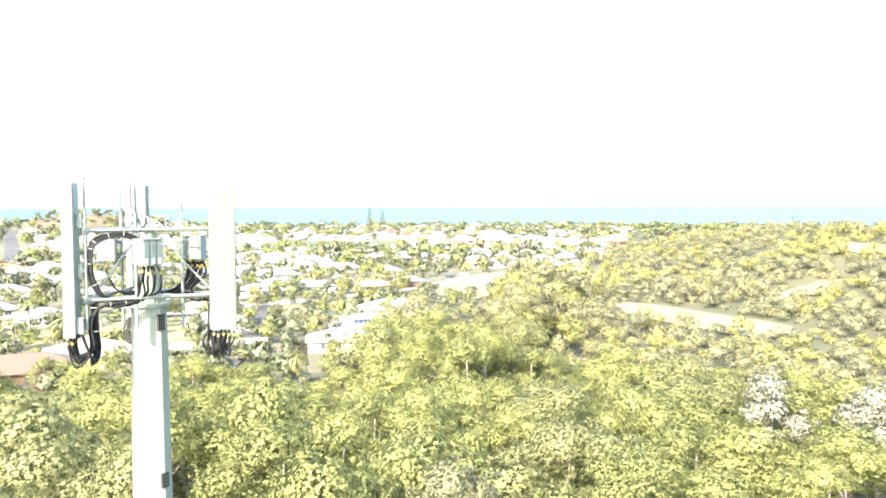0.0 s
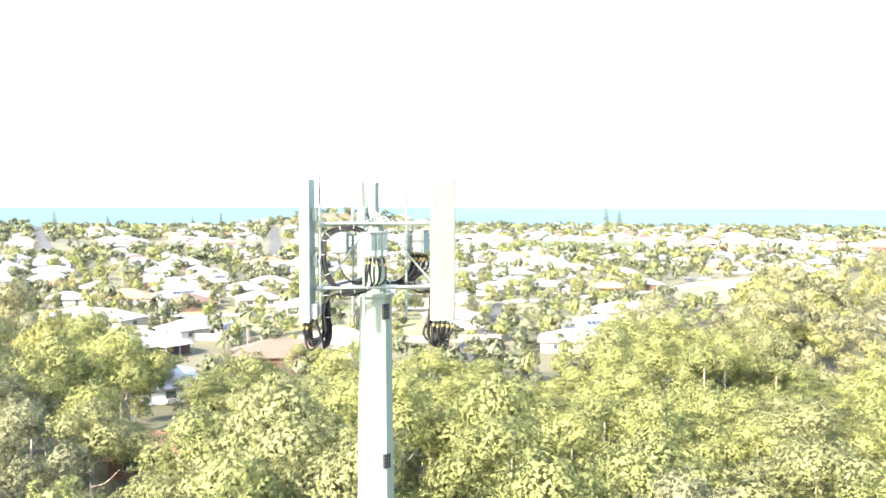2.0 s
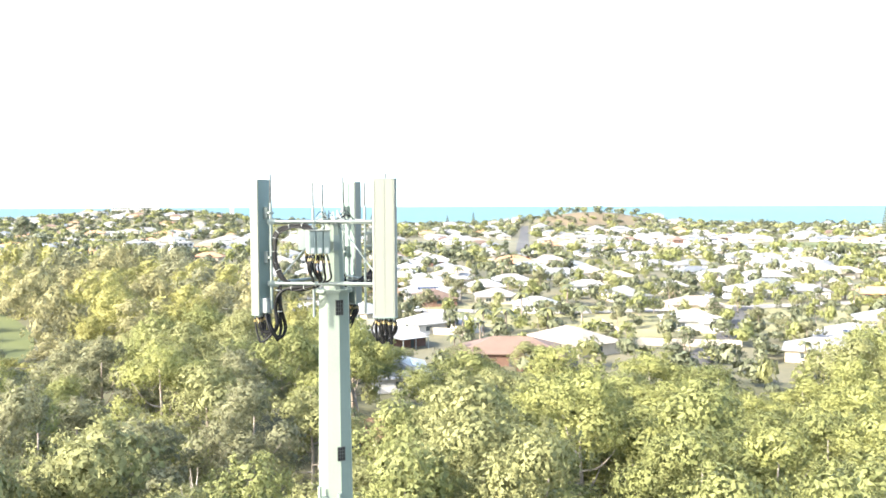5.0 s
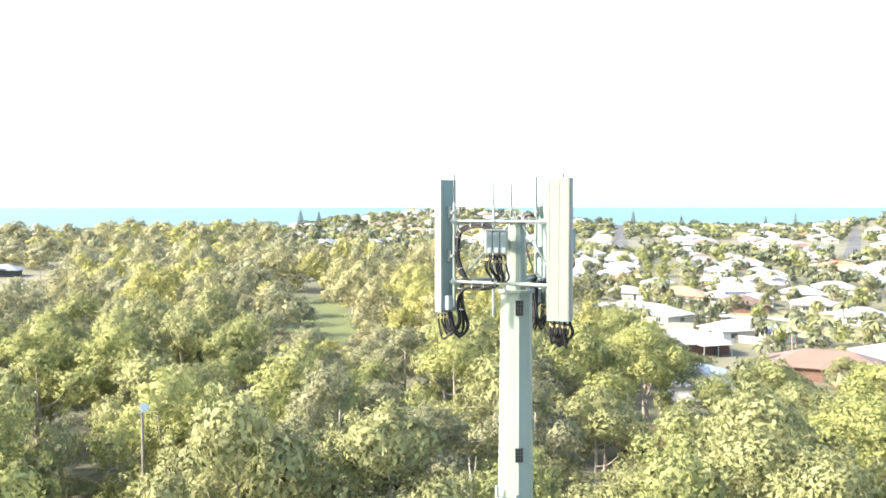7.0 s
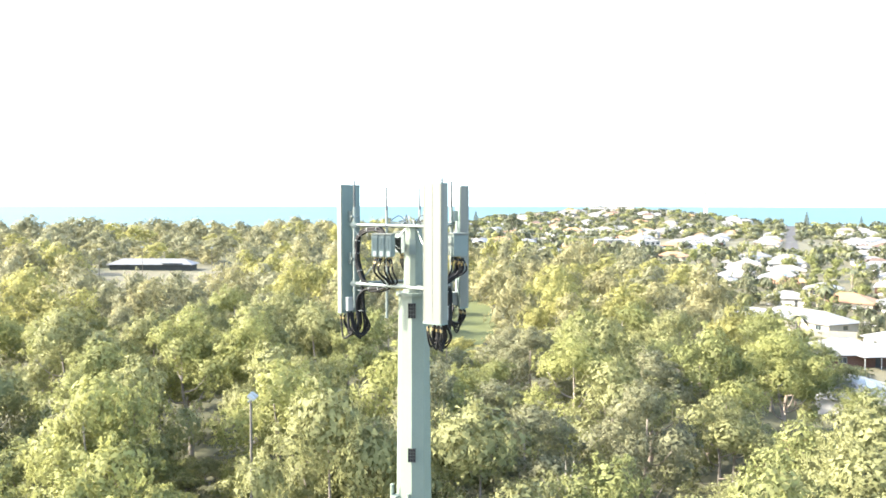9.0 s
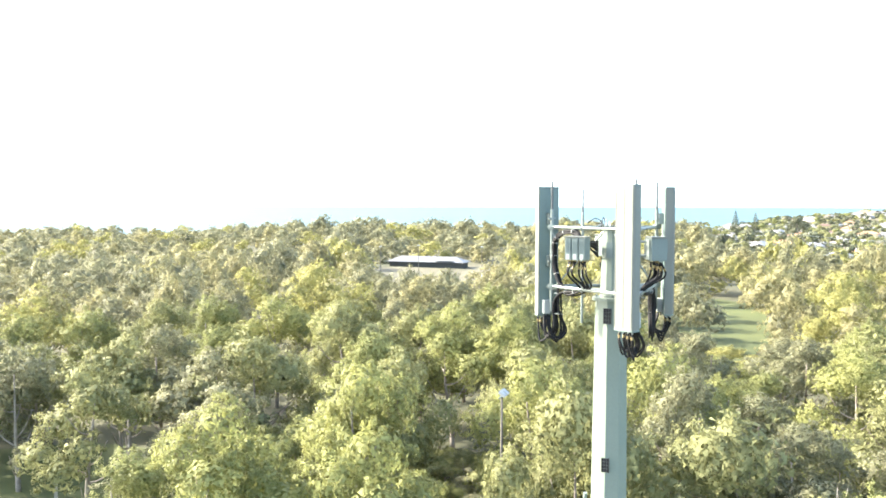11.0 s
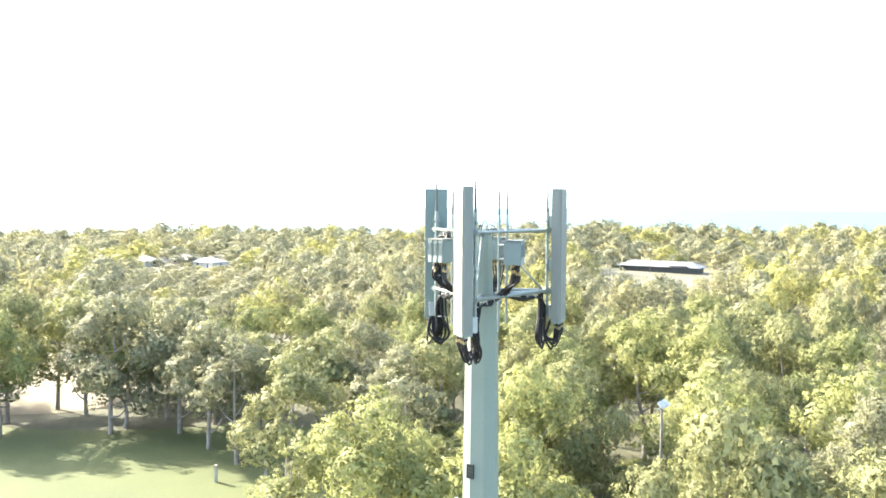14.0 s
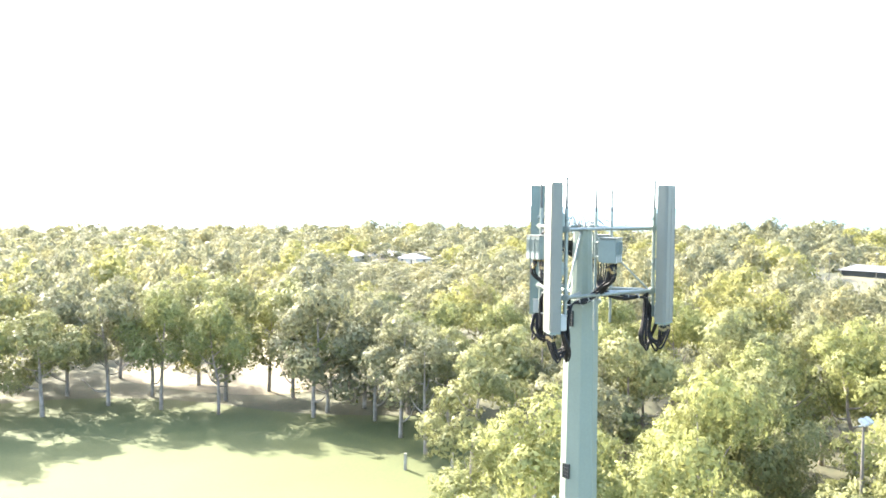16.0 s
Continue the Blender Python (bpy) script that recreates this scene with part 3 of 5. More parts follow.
NEXT = {"a": ("ab", "b"), "b": ("bc", "c"), "c": ("bc", "b")}
rngc = random.Random(11)
for key in "abc":
    c, f, s = SPOT[key]
    P = VERT[key]
    rk, other = NEXT[key]
    RC, rdeg = RADIO[rk][1], RADIO[rk][2]
    rf = Vector((math.cos(radians(rdeg)), math.sin(radians(rdeg)), 0)); rs = Vector((-rf.y, rf.x, 0))
    along = (VERT[other] - P).normalized()
    base = Matrix.Translation(up(P, -2.28))
    inv = base.inverted()
    bundle = thing("cable_bundle", "bundle of black feeder cables looping below a panel antenna", "cables", base, "cable bundles on the tower")
    inn = (AXIS - P).normalized()
    for k in range(8):
        st = c + s * ((k - 3.5) * 0.042) + f * (0.03 if k % 2 else -0.03)
        low = -2.66 - rngc.uniform(0.0, 0.20)
        side = inn * 0.06 + s * ((k - 3.5) * 0.012) + f * rngc.uniform(-0.03, 0.03)
        mid = st.lerp(P, 0.45)
        pts = [up(st, P_BOT - 0.04), up(st + s * rngc.uniform(-0.02, 0.02), P_BOT - 0.17), up(mid + s * rngc.uniform(-0.07, 0.07), low), up(P + side * 1.3, -2.58), up(P + side, -2.25), up(P + along * 0.05 + side * 0.9, -2.06)]
        lane = inn * (0.05 + 0.018 * (k % 3)) + Vector((0, 0, 0.02 * (k // 3)))
        foot = RC + rs * ((k - 3.5) * 0.042) + rf * rngc.uniform(-0.06, 0.06)
        j1, j2 = (Vector((rngc.uniform(-.035, .035), rngc.uniform(-.035, .035), rngc.uniform(-.03, .03))) for _ in range(2))
        run = (foot - P).dot(along)
        pts += [up(P + along * 0.17 + lane, -1.94), up(P + along * (run * 0.5) + lane, -1.90 - 0.02 * (k % 3)) + j1, up(P + along * (run - 0.06) + lane * 0.5, -1.80) + j2, up(foot + rs * rngc.uniform(-.05, .05) + rf * rngc.uniform(-.02, .05), -1.56), up(foot, -1.33)]
        cable(bundle, pts, 0.0175, None, inv, (rngc.uniform(0.045, 0.06), rngc.uniform(0.955, 0.975)))
    # a fatter pair that hangs in a low loop and climbs the pipe
    for k in range(7):
        o = inn * (0.06 + 0.022 * k) + s * (0.03 * (k - 3) + rngc.uniform(-.03, .03))
        w = 0.04 + 0.022 * k + rngc.uniform(-.02, .03)
        cable(bundle, [up(P + o, -1.80), up(P + o - s * 0.02, -2.25), up(P + o - s * w, -2.62), up(P + o * 0.8, -2.72 - rngc.uniform(0, 0.14)), up(P + o * 0.4 + s * w, -2.62), up(P + f * 0.06 + s * 0.02 * k, -2.36)], 0.015, None, inv)
    core = [up(P + inn * 0.12, -1.85), up(P + inn * 0.12, -2.05), up(P + inn * 0.12, -2.25), up(P + inn * 0.11, -2.45)]
    for t in (0.22, 0.78):
        cable_tie(bundle, core, t, 0.062, inv, rngc)
    hump = [up(P + along * 0.17 + inn * 0.07, -1.92), up(P + along * run * 0.5 + inn * 0.06, -1.89), up(P + along * (run - 0.06) + inn * 0.03, -1.79)]
    for t in (0.2, 0.5, 0.8):
        cable_tie(bundle, hump, t, 0.048, inv, rngc)
    bxm = Matrix.Translation(up(P + f * 0.02 - inn * 0.09, -2.34))
    jb = thing("junction_box", "small white plastic junction box strapped to an antenna pipe", "junction box", bxm, "junction boxes below the antennas")
    a_ = math.degrees(math.atan2(f.y, f.x))
    part("casing", box(bmesh.new(), (0, 0, 0.12), (0.11, 0.13, 0.22), a_, 0.012), M_LABEL, jb)
    part("lid", box(bmesh.new(), (0, 0, 0.245), (0.12, 0.14, 0.025), a_, 0.006), M_LABEL, jb)
    for k in range(2):
        part("gland", rod(bmesh.new(), (0.02 * (k * 2 - 1), 0.02 * (k * 2 - 1), -0.05), (0.02 * (k * 2 - 1), 0.02 * (k * 2 - 1), 0.015), 0.016, n=8), M_CABLE, jb)

# the long arch of feeders from the first pipe over to the tube
base = Matrix.Translation(up(VERT["a"], -1.83))
arch = thing("cable_bundle", "thick black feeder bundle arching from a pipe over to the tube", "cables", base, "cable bundles on the tower")
inv = base.inverted()
u_ = (VERT["b"] - VERT["a"]).normalized()
PA = VERT["a"]
for k in range(10):
    o = Vector((rngc.uniform(-0.042, 0.042), rngc.uniform(-0.042, 0.042), 0)) + u_ * 0.07
    z = 0.02 * (k % 3)
    pts = [up(PA + u_ * 0.30 + o * 0.3, -1.80), up(PA + u_ * 0.12 + o, -1.74), up(PA + o, -1.45), up(PA + o, -1.12), up(PA + u_ * 0.06 + o, -0.93 - z), up(PA + u_ * 0.26 + o, -0.84 - z), up(PA + u_ * 0.52 + o, -0.83 - z), up(PA + u_ * 0.74 + o * 0.6, -0.98 - z), up(AXIS.lerp(PA, 0.22), -1.28 + 0.03 * k)]
    pts = pts[:1] + [q + Vector((rngc.uniform(-.014, .014), rngc.uniform(-.014, .014), rngc.uniform(-.014, .014))) for q in pts[1:-1]] + pts[-1:]
    cable(arch, pts, 0.0145, None, inv)
spine = [up(PA + u_ * 0.12 + u_ * 0.07, -1.74), up(PA + u_ * 0.07, -1.45), up(PA + u_ * 0.07, -1.12), up(PA + u_ * 0.13, -0.95), up(PA + u_ * 0.33, -0.86), up(PA + u_ * 0.59, -0.85), up(PA + u_ * 0.78, -1.0)]
for t in (0.1, 0.27, 0.41, 0.52, 0.67, 0.82):
    cable_tie(arch, spine, t, 0.052, inv, rngc)
# radio tails for the far radio
P, C, deg = RADIO["ca"]
base = Matrix.Translation(up(C, -1.83))
tails = thing("cable_bundle", "black tail cables looping below a radio unit", "cables", base, "cable bundles on the tower")
inv = base.inverted()
rf = Vector((math.cos(radians(deg)), math.sin(radians(deg)), 0)); rs = Vector((-rf.y, rf.x, 0))
for k in range(7):
    foot = C + rs * ((k - 3) * 0.045)
    cable(tails, [up(foot, -1.33), up(foot, -1.5), up(foot.lerp(P, 0.6) + rs * 0.1, -1.78), up(P.lerp(AXIS, 0.5), -1.80 - 0.012 * k), up(P.lerp(AXIS, 0.75) + rs * 0.03 * (k - 3), -1.72)], 0.0135, None, inv, (0.12,))


# ---------------------------------------------------------------- houses
def hip(bm, w, d, z, over, pitch, cx=0.0, cy=0.0, turned=False, gable=0.0):
    """A hipped roof shell with a fascia; gable: share of the hip that is cut upright."""
    W, D = w + 2 * over, d + 2 * over
    if turned:
        W, D = D, W
    long_x = W >= D
    half = min(W, D) / 2
    rise = half * math.tan(radians(pitch))
    run = half * (1 - gable)
    pts = [(-W / 2, -D / 2, z), (W / 2, -D / 2, z), (W / 2, D / 2, z), (-W / 2, D / 2, z)]
    if long_x:
        pts += [(-W / 2 + run, 0, z + rise), (W / 2 - run, 0, z + rise)]
    else:
        pts += [(0, -D / 2 + run, z + rise), (0, D / 2 - run, z + rise)]
    low = [(x, y, z - 0.18) for x, y, _ in pts[:4]]
    v = [bm.verts.new((x + cx, y + cy, zz)) for x, y, zz in pts + low]
    fs = ((0, 1, 5, 4), (1, 2, 5), (2, 3, 4, 5), (3, 0, 4)) if long_x else ((0, 1, 4), (1, 2, 5, 4), (2, 3, 5), (3, 0, 4, 5))
    for f in fs:
        bm.faces.new([v[i] for i in f])
    for k in range(4):
        bm.faces.new((v[6 + k], v[6 + (k + 1) % 4], v[(k + 1) % 4], v[k]))
    bm.faces.new((v[9], v[8], v[7], v[6]))
    return rise


def house(m, w, d, roof="white", wall="cream", wing=None, solar=0, porch=False, pitch=21, wall_h=2.6, label="", gable=0.0):
    h = thing("house", label or "single-storey suburban house with a %s hipped roof" % {"white": "white steel", "cream": "cream", "grey": "light grey", "terracotta": "brown tiled", "tan": "orange tiled", "dark": "dark grey"}[roof], "house", m, "suburban houses")
    bm = box(bmesh.new(), (0, 0, wall_h / 2 - 0.3), (w, d, wall_h + 0.6))
    if wing:
        ww, wd, wx, wy = wing
        box(bm, (wx, wy, wall_h / 2 - 0.3), (ww, wd, wall_h + 0.6))
    part("wall", bm, WALLS[wall], h)
    bm = bmesh.new()
    rise = hip(bm, w, d, wall_h, 0.6, pitch, gable=gable)
    rf = part("roof", bm, ROOFS[roof], h)
    bm = bmesh.new()
    rod(bm, (-max(w - d, 0.6) / 2, 0, wall_h + rise + 0.01), (max(w - d, 0.6) / 2, 0, wall_h + rise + 0.01), 0.09, n=6)
    part("ridge_cap", bm, ROOFS[roof], rf)
    if wing:
        bm = bmesh.new()
        hip(bm, ww, wd, wall_h - 0.02, 0.58, pitch, wx, wy, gable=0.5)
        part("roof", bm, ROOFS[roof], h)
    n = max(2, int(w // 5.5))
    for k in range(n):
        x = (k + 0.5) / n * w - w / 2
        for sgn in (-1, 1):
            if k == n // 2 and sgn < 0:
                part("door", box(bmesh.new(), (x, sgn * (d / 2 + 0.012), 1.03), (0.95, 0.05, 2.06)), M_DARK, h)
                continue
            win = part("window", box(bmesh.new(), (x, sgn * (d / 2 + 0.012), 1.5), (1.7, 0.05, 1.1)), M_GLASS, h)
            bm = bmesh.new()
            for zz in (0.93, 2.07):
                box(bm, (x, sgn * (d / 2 + 0.03), zz), (1.84, 0.07, 0.07))
            for xx in (-0.885, 0.0, 0.885):
                box(bm, (x + xx, sgn * (d / 2 + 0.03), 1.5), (0.06, 0.07, 1.08))
            part("frame", bm, M_LABEL, win)
    for sgn in (-1, 1):
        part("window", box(bmesh.new(), (sgn * (w / 2 + 0.012), 0.3, 1.5), (0.05, 1.6, 1.1)), M_GLASS, h)
    if porch:
        bm = box(bmesh.new(), (w * 0.18, -d / 2 - 1.5, wall_h - 0.1), (w * 0.5, 3.0, 0.12))
        p = part("porch_roof", bm, ROOFS[roof], h)
        for xx in (-0.05, 0.18, 0.41):
            part("post", box(bmesh.new(), (w * xx, -d / 2 - 2.85, wall_h / 2 - 0.12), (0.12, 0.12, wall_h)), M_LABEL, p)
    if solar:
        a = radians(pitch)
        for k in range(solar):
            c = Vector(((k - (solar - 1) / 2) * 1.12, -d * 0.30, wall_h + (d / 2 + 0.6 - d * 0.30) * math.tan(a) + 0.07))
            bm = bmesh.new()
            bmesh.ops.create_cube(bm, size=1.0, matrix=Matrix.Translation(c) @ Matrix.Rotation(a, 4, "X") @ Matrix.Diagonal((1.0, 1.7, 0.04, 1)))
            part("solar_panel", bm, M_SOLAR, rf)
    return h


def at(x, y, rz, dz=0.0):
    return pose(x, y, float(land(x, y)) + dz, 0, 0, rz)


# x, y, turn, width, depth, roof, wall, wing (w, d, x, y), solar, porch, words
NEAR = [
    (-68, 146, 26, 20, 12, "terracotta", "brick", (9, 8, 5.5, -7), 0, False, "brick house with a broad brown tiled hipped roof"),
    (-102, 149, 68, 15, 12, "white", "brick", None, 0, True, "low brick house with a broad white hipped roof"),
    (-140, 184, -4, 26, 11, "white", "cream", (9, 8, -10, -6), 0, False, "long low house with a white steel roof"),
    (-76, 116, 128, 16, 10, "white", "white", None, 6, False, "white-roofed house with dark solar panels"),
    (-161, 230, 27, 16, 12, "tan", "cream", None, 0, False, ""),
    (-146, 239, 50, 18, 11, "white", "white", (8, 7, 5, -6), 8, True, "white-roofed house with a row of solar panels"),
    (-177, 222, 34, 12, 9, "white", "white", None, 0, False, ""),
    (-190, 256, 34, 12, 10, "white", "cream", None, 0, False, ""),
    (-104, 176, 66, 18, 10, "white", "white", (7, 8, 4, -6), 0, False, ""),
    (-62, 165, 152, 18, 12, "cream", "cream", None, 0, False, "rendered house with a broad cream hipped roof"),
    (-97, 222, 30, 13, 10, "white", "white", None, 0, False, ""),
    (-138, 266, 32, 13, 10, "white", "cream", None, 0, True, ""),
    (-140, 292, 33, 15, 10, "white", "white", None, 0, False, ""),
    (-56, 246, 30, 15, 10, "cream", "cream", (6, 7, 3, -6), 0, False, ""),
    (-48, 211, 28, 14, 10, "white", "white", (6, 6, 4, -6), 0, False, ""),
    (-2, 234, 12, 18, 12, "white", "white", None, 0, False, "large white-roofed house among trees"),
    (-6, 200, 8, 21, 13, "white", "white", None, 9, False, "large white-roofed house with solar panels"),
    (-12, 178, 6, 15, 10, "white", "cream", None, 0, False, ""),
    (-51, 292, 22, 14, 9, "white", "white", None, 0, True, "white house with a shaded front porch"),
    (-56, 358, 22, 20, 10, "white", "white", None, 0, False, ""),
    (-32, 303, 18, 13, 9, "grey", "white", None, 0, False, ""),
    (-11, 302, 15, 14, 9, "tan", "brick", None, 0, False, ""),
    (3, 316, 15, 11, 9, "dark", "brick", None, 0, False, ""),
    (58, 356, -5, 24, 11, "white", "white", (9, 8, -6, -6), 6, False, "long white-roofed house at the end of a cul-de-sac"),
    (-105, 285, 28, 13, 9, "white", "white", None, 0, False, ""),
    (-77, 297, 28, 11, 9, "white", "cream", None, 0, False, ""),
    (-8, 374, 12, 12, 9, "white", "cream", None, 0, False, ""),
    (-236, 250, 40, 16, 10, "white", "cream", None, 0, False, ""),
    (-398, -160, 60, 15, 10, "white", "white", None, 0, False, "pale-roofed house beyond the woodland"),
    (-412, -178, 60, 14, 10, "grey", "cream", None, 0, False, "grey-roofed house beyond the woodland"),
    (-400, -195, 60, 14, 10, "white", "white", None, 0, False, "pale-roofed house beyond the woodland"),
    (-430, -190, 60, 14, 10, "white", "white", None, 0, False, "pale-roofed house beyond the woodland"),
    (-55, 79, 30, 10, 8, "tan", "brick", None, 0, False, "orange-roofed outbuilding half hidden by trees"),
]
for x, y, rz, w, d, roof, wall, wing, sol, porch, words in NEAR:
    house(at(x, y, rz), w, d, roof, wall, wing, sol, porch, label=words)

# rows of further houses along the streets
rngh = random.Random(3)
STYLES = [("white", "cream", 17, 11, None, 0), ("white", "white", 15, 10, (6, 7, 4, -5), 0), ("white", "white", 20, 11, None, 6), ("white", "cream", 13, 10, None, 0), ("cream", "cream", 16, 11, (7, 7, -4, -5), 0),
          ("grey", "white", 17, 11, None, 0), ("terracotta", "brick", 16, 11, None, 0), ("tan", "cream", 17, 11, (6, 7, 4, -5), 0), ("white", "brick", 18, 12, None, 5), ("dark", "white", 15, 10, None, 0)]
ODDS = [10, 9, 7, 9, 18, 20, 7, 8, 6, 10]
U = Vector((-0.6225, 0.7826, 0)); V = Vector((0.7826, 0.6225, 0))
placed = [(n[0], n[1]) for n in NEAR]
FAR_PLOTS = []


def near_line(x, y, line, gap):
    p = Vector((x, y))
    for a, b in zip(line, line[1:]):
        a, b = Vector(a), Vector(b)
        t = max(0, min(1, (p - a).dot(b - a) / (b - a).length_squared))
        if (a.lerp(b, t) - p).length < gap:
            return True
    return False


def in_town(x, y):
    r, a = math.hypot(x, y), math.degrees(math.atan2(-x, y))
    if r > 1180 and not 45 < a < 58 or on_heath(x, y):
        return False
    if math.hypot(x + 62, y - 660) < 75 or math.hypot(x - 42, y - 315) < 42:
        return False
    if -15 < a < 45:
        return r > 262 + (70 if a < -3 else 0)
    if 45 <= a < 63:
        return r > 470 + (a - 45) * 7
    return False


protos = {}
for row in range(-26, 40):
    v = row * 31.0 + (6 if row % 2 else -6)
    for k in range(12, 82):
        u = k * 21.5
        p = U * (u + rngh.uniform(-3, 3)) + V * (v + rngh.uniform(-2.5, 2.5))
        x, y = p.x, p.y
        if not in_town(x, y) or rngh.random() < (0.62 if math.hypot(x, y) > 860 else 0.34 if math.degrees(math.atan2(-x, y)) < 45 else 0.55 if math.hypot(x, y) < 1000 else 0.82):
            continue
        if near_line(x, y, STREET_A, 14) or near_line(x, y, STREET_B, 16) or any((x - a) ** 2 + (y - b) ** 2 < 300 for a, b in placed):
            continue
        FAR_PLOTS.append((x, y, rngh.choices(range(10), ODDS)[0], rngh.choice((38, 38, 128, 218)) + rngh.uniform(-6, 6)))
FAR_PLOTS.sort(key=lambda p: math.hypot(p[0], p[1]))
for x, y, st, rz in FAR_PLOTS[:270]:
    m = at(x, y, rz)
    if st not in protos:
        roof, wall, w, d, wing, sol = STYLES[st]
        protos[st] = house(m, w, d, roof, wall, wing, sol)
    else:
        copy_thing(protos[st], m)
# the rest, far off, by roof colour
for roof in ROOFS:
    vs, fs, wv, wf = [], [], [], []
    for x, y, st, rz in FAR_PLOTS[270:]:
        sroof, wall, w, d, wing, sol = STYLES[st]
        if sroof != roof:
            continue
        bm = bmesh.new()
        hip(bm, w, d, 2.6, 0.6, 21)
        z0 = float(land(x, y)) + rngh.uniform(0, 1.2) + (2.6 if rngh.random() < 0.2 else 0)
        bm.transform(pose(x, y, z0, 0, 0, rz))
        off = len(vs)
        bm.verts.index_update()
        vs += [tuple(vv.co) for vv in bm.verts]
        fs += [tuple(off + vv.index for vv in f.verts) for f in bm.faces]
        bm.free()
        bm = box(bmesh.new(), (0, 0, 0.2), (w, d, 4.8))
        bm.transform(pose(x, y, z0, 0, 0, rz))
        off = len(wv)
        bm.verts.index_update()
        wv += [tuple(vv.co) for vv in bm.verts]
        wf += [tuple(off + vv.index for vv in f.verts) for f in bm.faces]
        bm.free()
    if vs:
        t_ = thing("distant_houses", "distant suburban houses with %s roofs near the coast" % roof, "houses", kind="stuff")
        for nm, a, b, mt in (("roofs", vs, fs, ROOFS[roof]), ("walls", wv, wf, WALLS["white" if roof in ("white", "grey", "dark") else "cream"])):
            me = bpy.data.meshes.new(nm)
            me.from_pydata(a, [], b)
            me.materials.append(mt)
            o_ = new(nm, me)
            o_.parent = t_
            tagged(o_, kind="stuff")


# ---------------------------------------------------------------- trees
def unit_dirs(rng, n, up=0.4):
    d = rng.normal(size=(n, 3))
    d[:, 2] += up
    return d / np.linalg.norm(d, axis=1)[:, None]


def foliage(rng, crowns, per_crown, tufts, inner, outer, size, droop=0.6, skin=26):
    """Domed masses of foliage, each a shell of clumps, each clump a few round tufts of small sprays. Vertices, normals, triangles."""
    vs, ns, fs, base = [], [], [], 0
    mid_ = np.mean([c for c, _ in crowns], 0) - (0, 0, 1.5)
    cc, cr, co = [], [], []
    for c, R in crowns:
        c, R = np.asarray(c, float), np.asarray(R, float)
        k = skin
        d = unit_dirs(rng, k, 0.25)
        p = c + d * R * rng.uniform(0.50, 0.84, (k, 1))
        o_ = d + rng.normal(scale=0.3, size=(k, 3))
        o_ /= np.linalg.norm(o_, axis=1)[:, None]
        e1 = np.cross(o_, rng.normal(size=(k, 3)))
        e1 /= np.linalg.norm(e1, axis=1)[:, None]
        e2 = np.cross(o_, e1)
        g = R.mean() * 1.75 / math.sqrt(k) * rng.uniform(0.6, 1.3, (k, 1))
        vs.append(np.stack([p - e1 * g, p + e1 * g * 0.7 - e2 * g * 0.6, p + e1 * g * 0.3 + e2 * g], 1).reshape(-1, 3))
        ns.append(np.repeat(d * 0.85 + o_ * 0.15, 3, 0)); fs.append(base + np.arange(k * 3).reshape(-1, 3)); base += k * 3
        turn = rng.uniform(0, 6.283)
        for k in range(per_crown):
            h = 1 - 1.62 * (k + 0.5) / per_crown
            a = turn + k * 2.39996 + rng.uniform(-0.35, 0.35)
            w = math.sqrt(max(0.02, 1 - h * h))
            d = np.array((w * math.cos(a), w * math.sin(a), h))
            cc.append(c + d * R * rng.uniform(0.45 if k % 3 == 0 else 0.72, 1.0)); cr.append(R * rng.uniform(0.24, 0.40)); co.append(d)
    cc, cr, co = np.array(cc), np.array(cr), np.array(co)
    out = cc - mid_
    out /= np.linalg.norm(out, axis=1)[:, None] + 1e-6
    rep = lambda q: np.repeat(q, tufts, 0)
    td = unit_dirs(rng, len(cc) * tufts, 0.35) + rep(co) * 0.65
    td /= np.linalg.norm(td, axis=1)[:, None]
    n = len(td)
    tc = rep(cc) + td * rep(cr) * rng.uniform(0.35, 0.78, (n, 1))
    tr = rep(cr) * rng.uniform(0.38, 0.62, (n, 1))
    per = inner + outer
    d = unit_dirs(rng, n * per, 0.2)
    far_ = np.tile(np.r_[np.zeros(inner), np.ones(outer)], n)[:, None]
    rr, tt, m = np.repeat(tr, per, 0), np.repeat(td, per, 0), n * per
    p = np.repeat(tc, per, 0) + d * rr * np.where(far_ > 0, rng.uniform(0.65, 1.12, (m, 1)), rng.uniform(0.25, 0.75, (m, 1)))
    face = d + rng.normal(scale=0.4, size=(m, 3))
    face /= np.linalg.norm(face, axis=1)[:, None]
    t = rng.normal(size=(m, 3)) * 0.8
    t[:, 2] -= droop
    t -= face * (t * face).sum(1)[:, None]
    t /= np.linalg.norm(t, axis=1)[:, None]
    b = np.cross(face, t)
    s = np.where(far_ > 0, size * rng.uniform(0.55, 1.45, (m, 1)), np.linalg.norm(rr, axis=1)[:, None] * 0.40 * rng.uniform(0.6, 1.15, (m, 1)))
    w = s * np.where(far_ > 0, 0.5, 0.85) * rng.uniform(0.7, 1.3, (m, 1))
    vs.append(np.stack([p - b * w * 0.5 - t * s * 0.4, p + t * s * 0.6, p + b * w * 0.5 + t * s * rng.uniform(-0.5, 0.1, (m, 1))], 1).reshape(-1, 3))
    soft = d * 0.22 + tt * 0.36 + np.repeat(rep(co), per, 0) * 0.30 + np.repeat(rep(out), per, 0) * 0.22 + face * 0.05
    soft /= np.linalg.norm(soft, axis=1)[:, None]
    ns.append(np.repeat(soft, 3, 0))
    fs.append(base + np.arange(m * 3).reshape(-1, 3))
    return np.concatenate(vs), np.concatenate(ns), np.concatenate(fs)


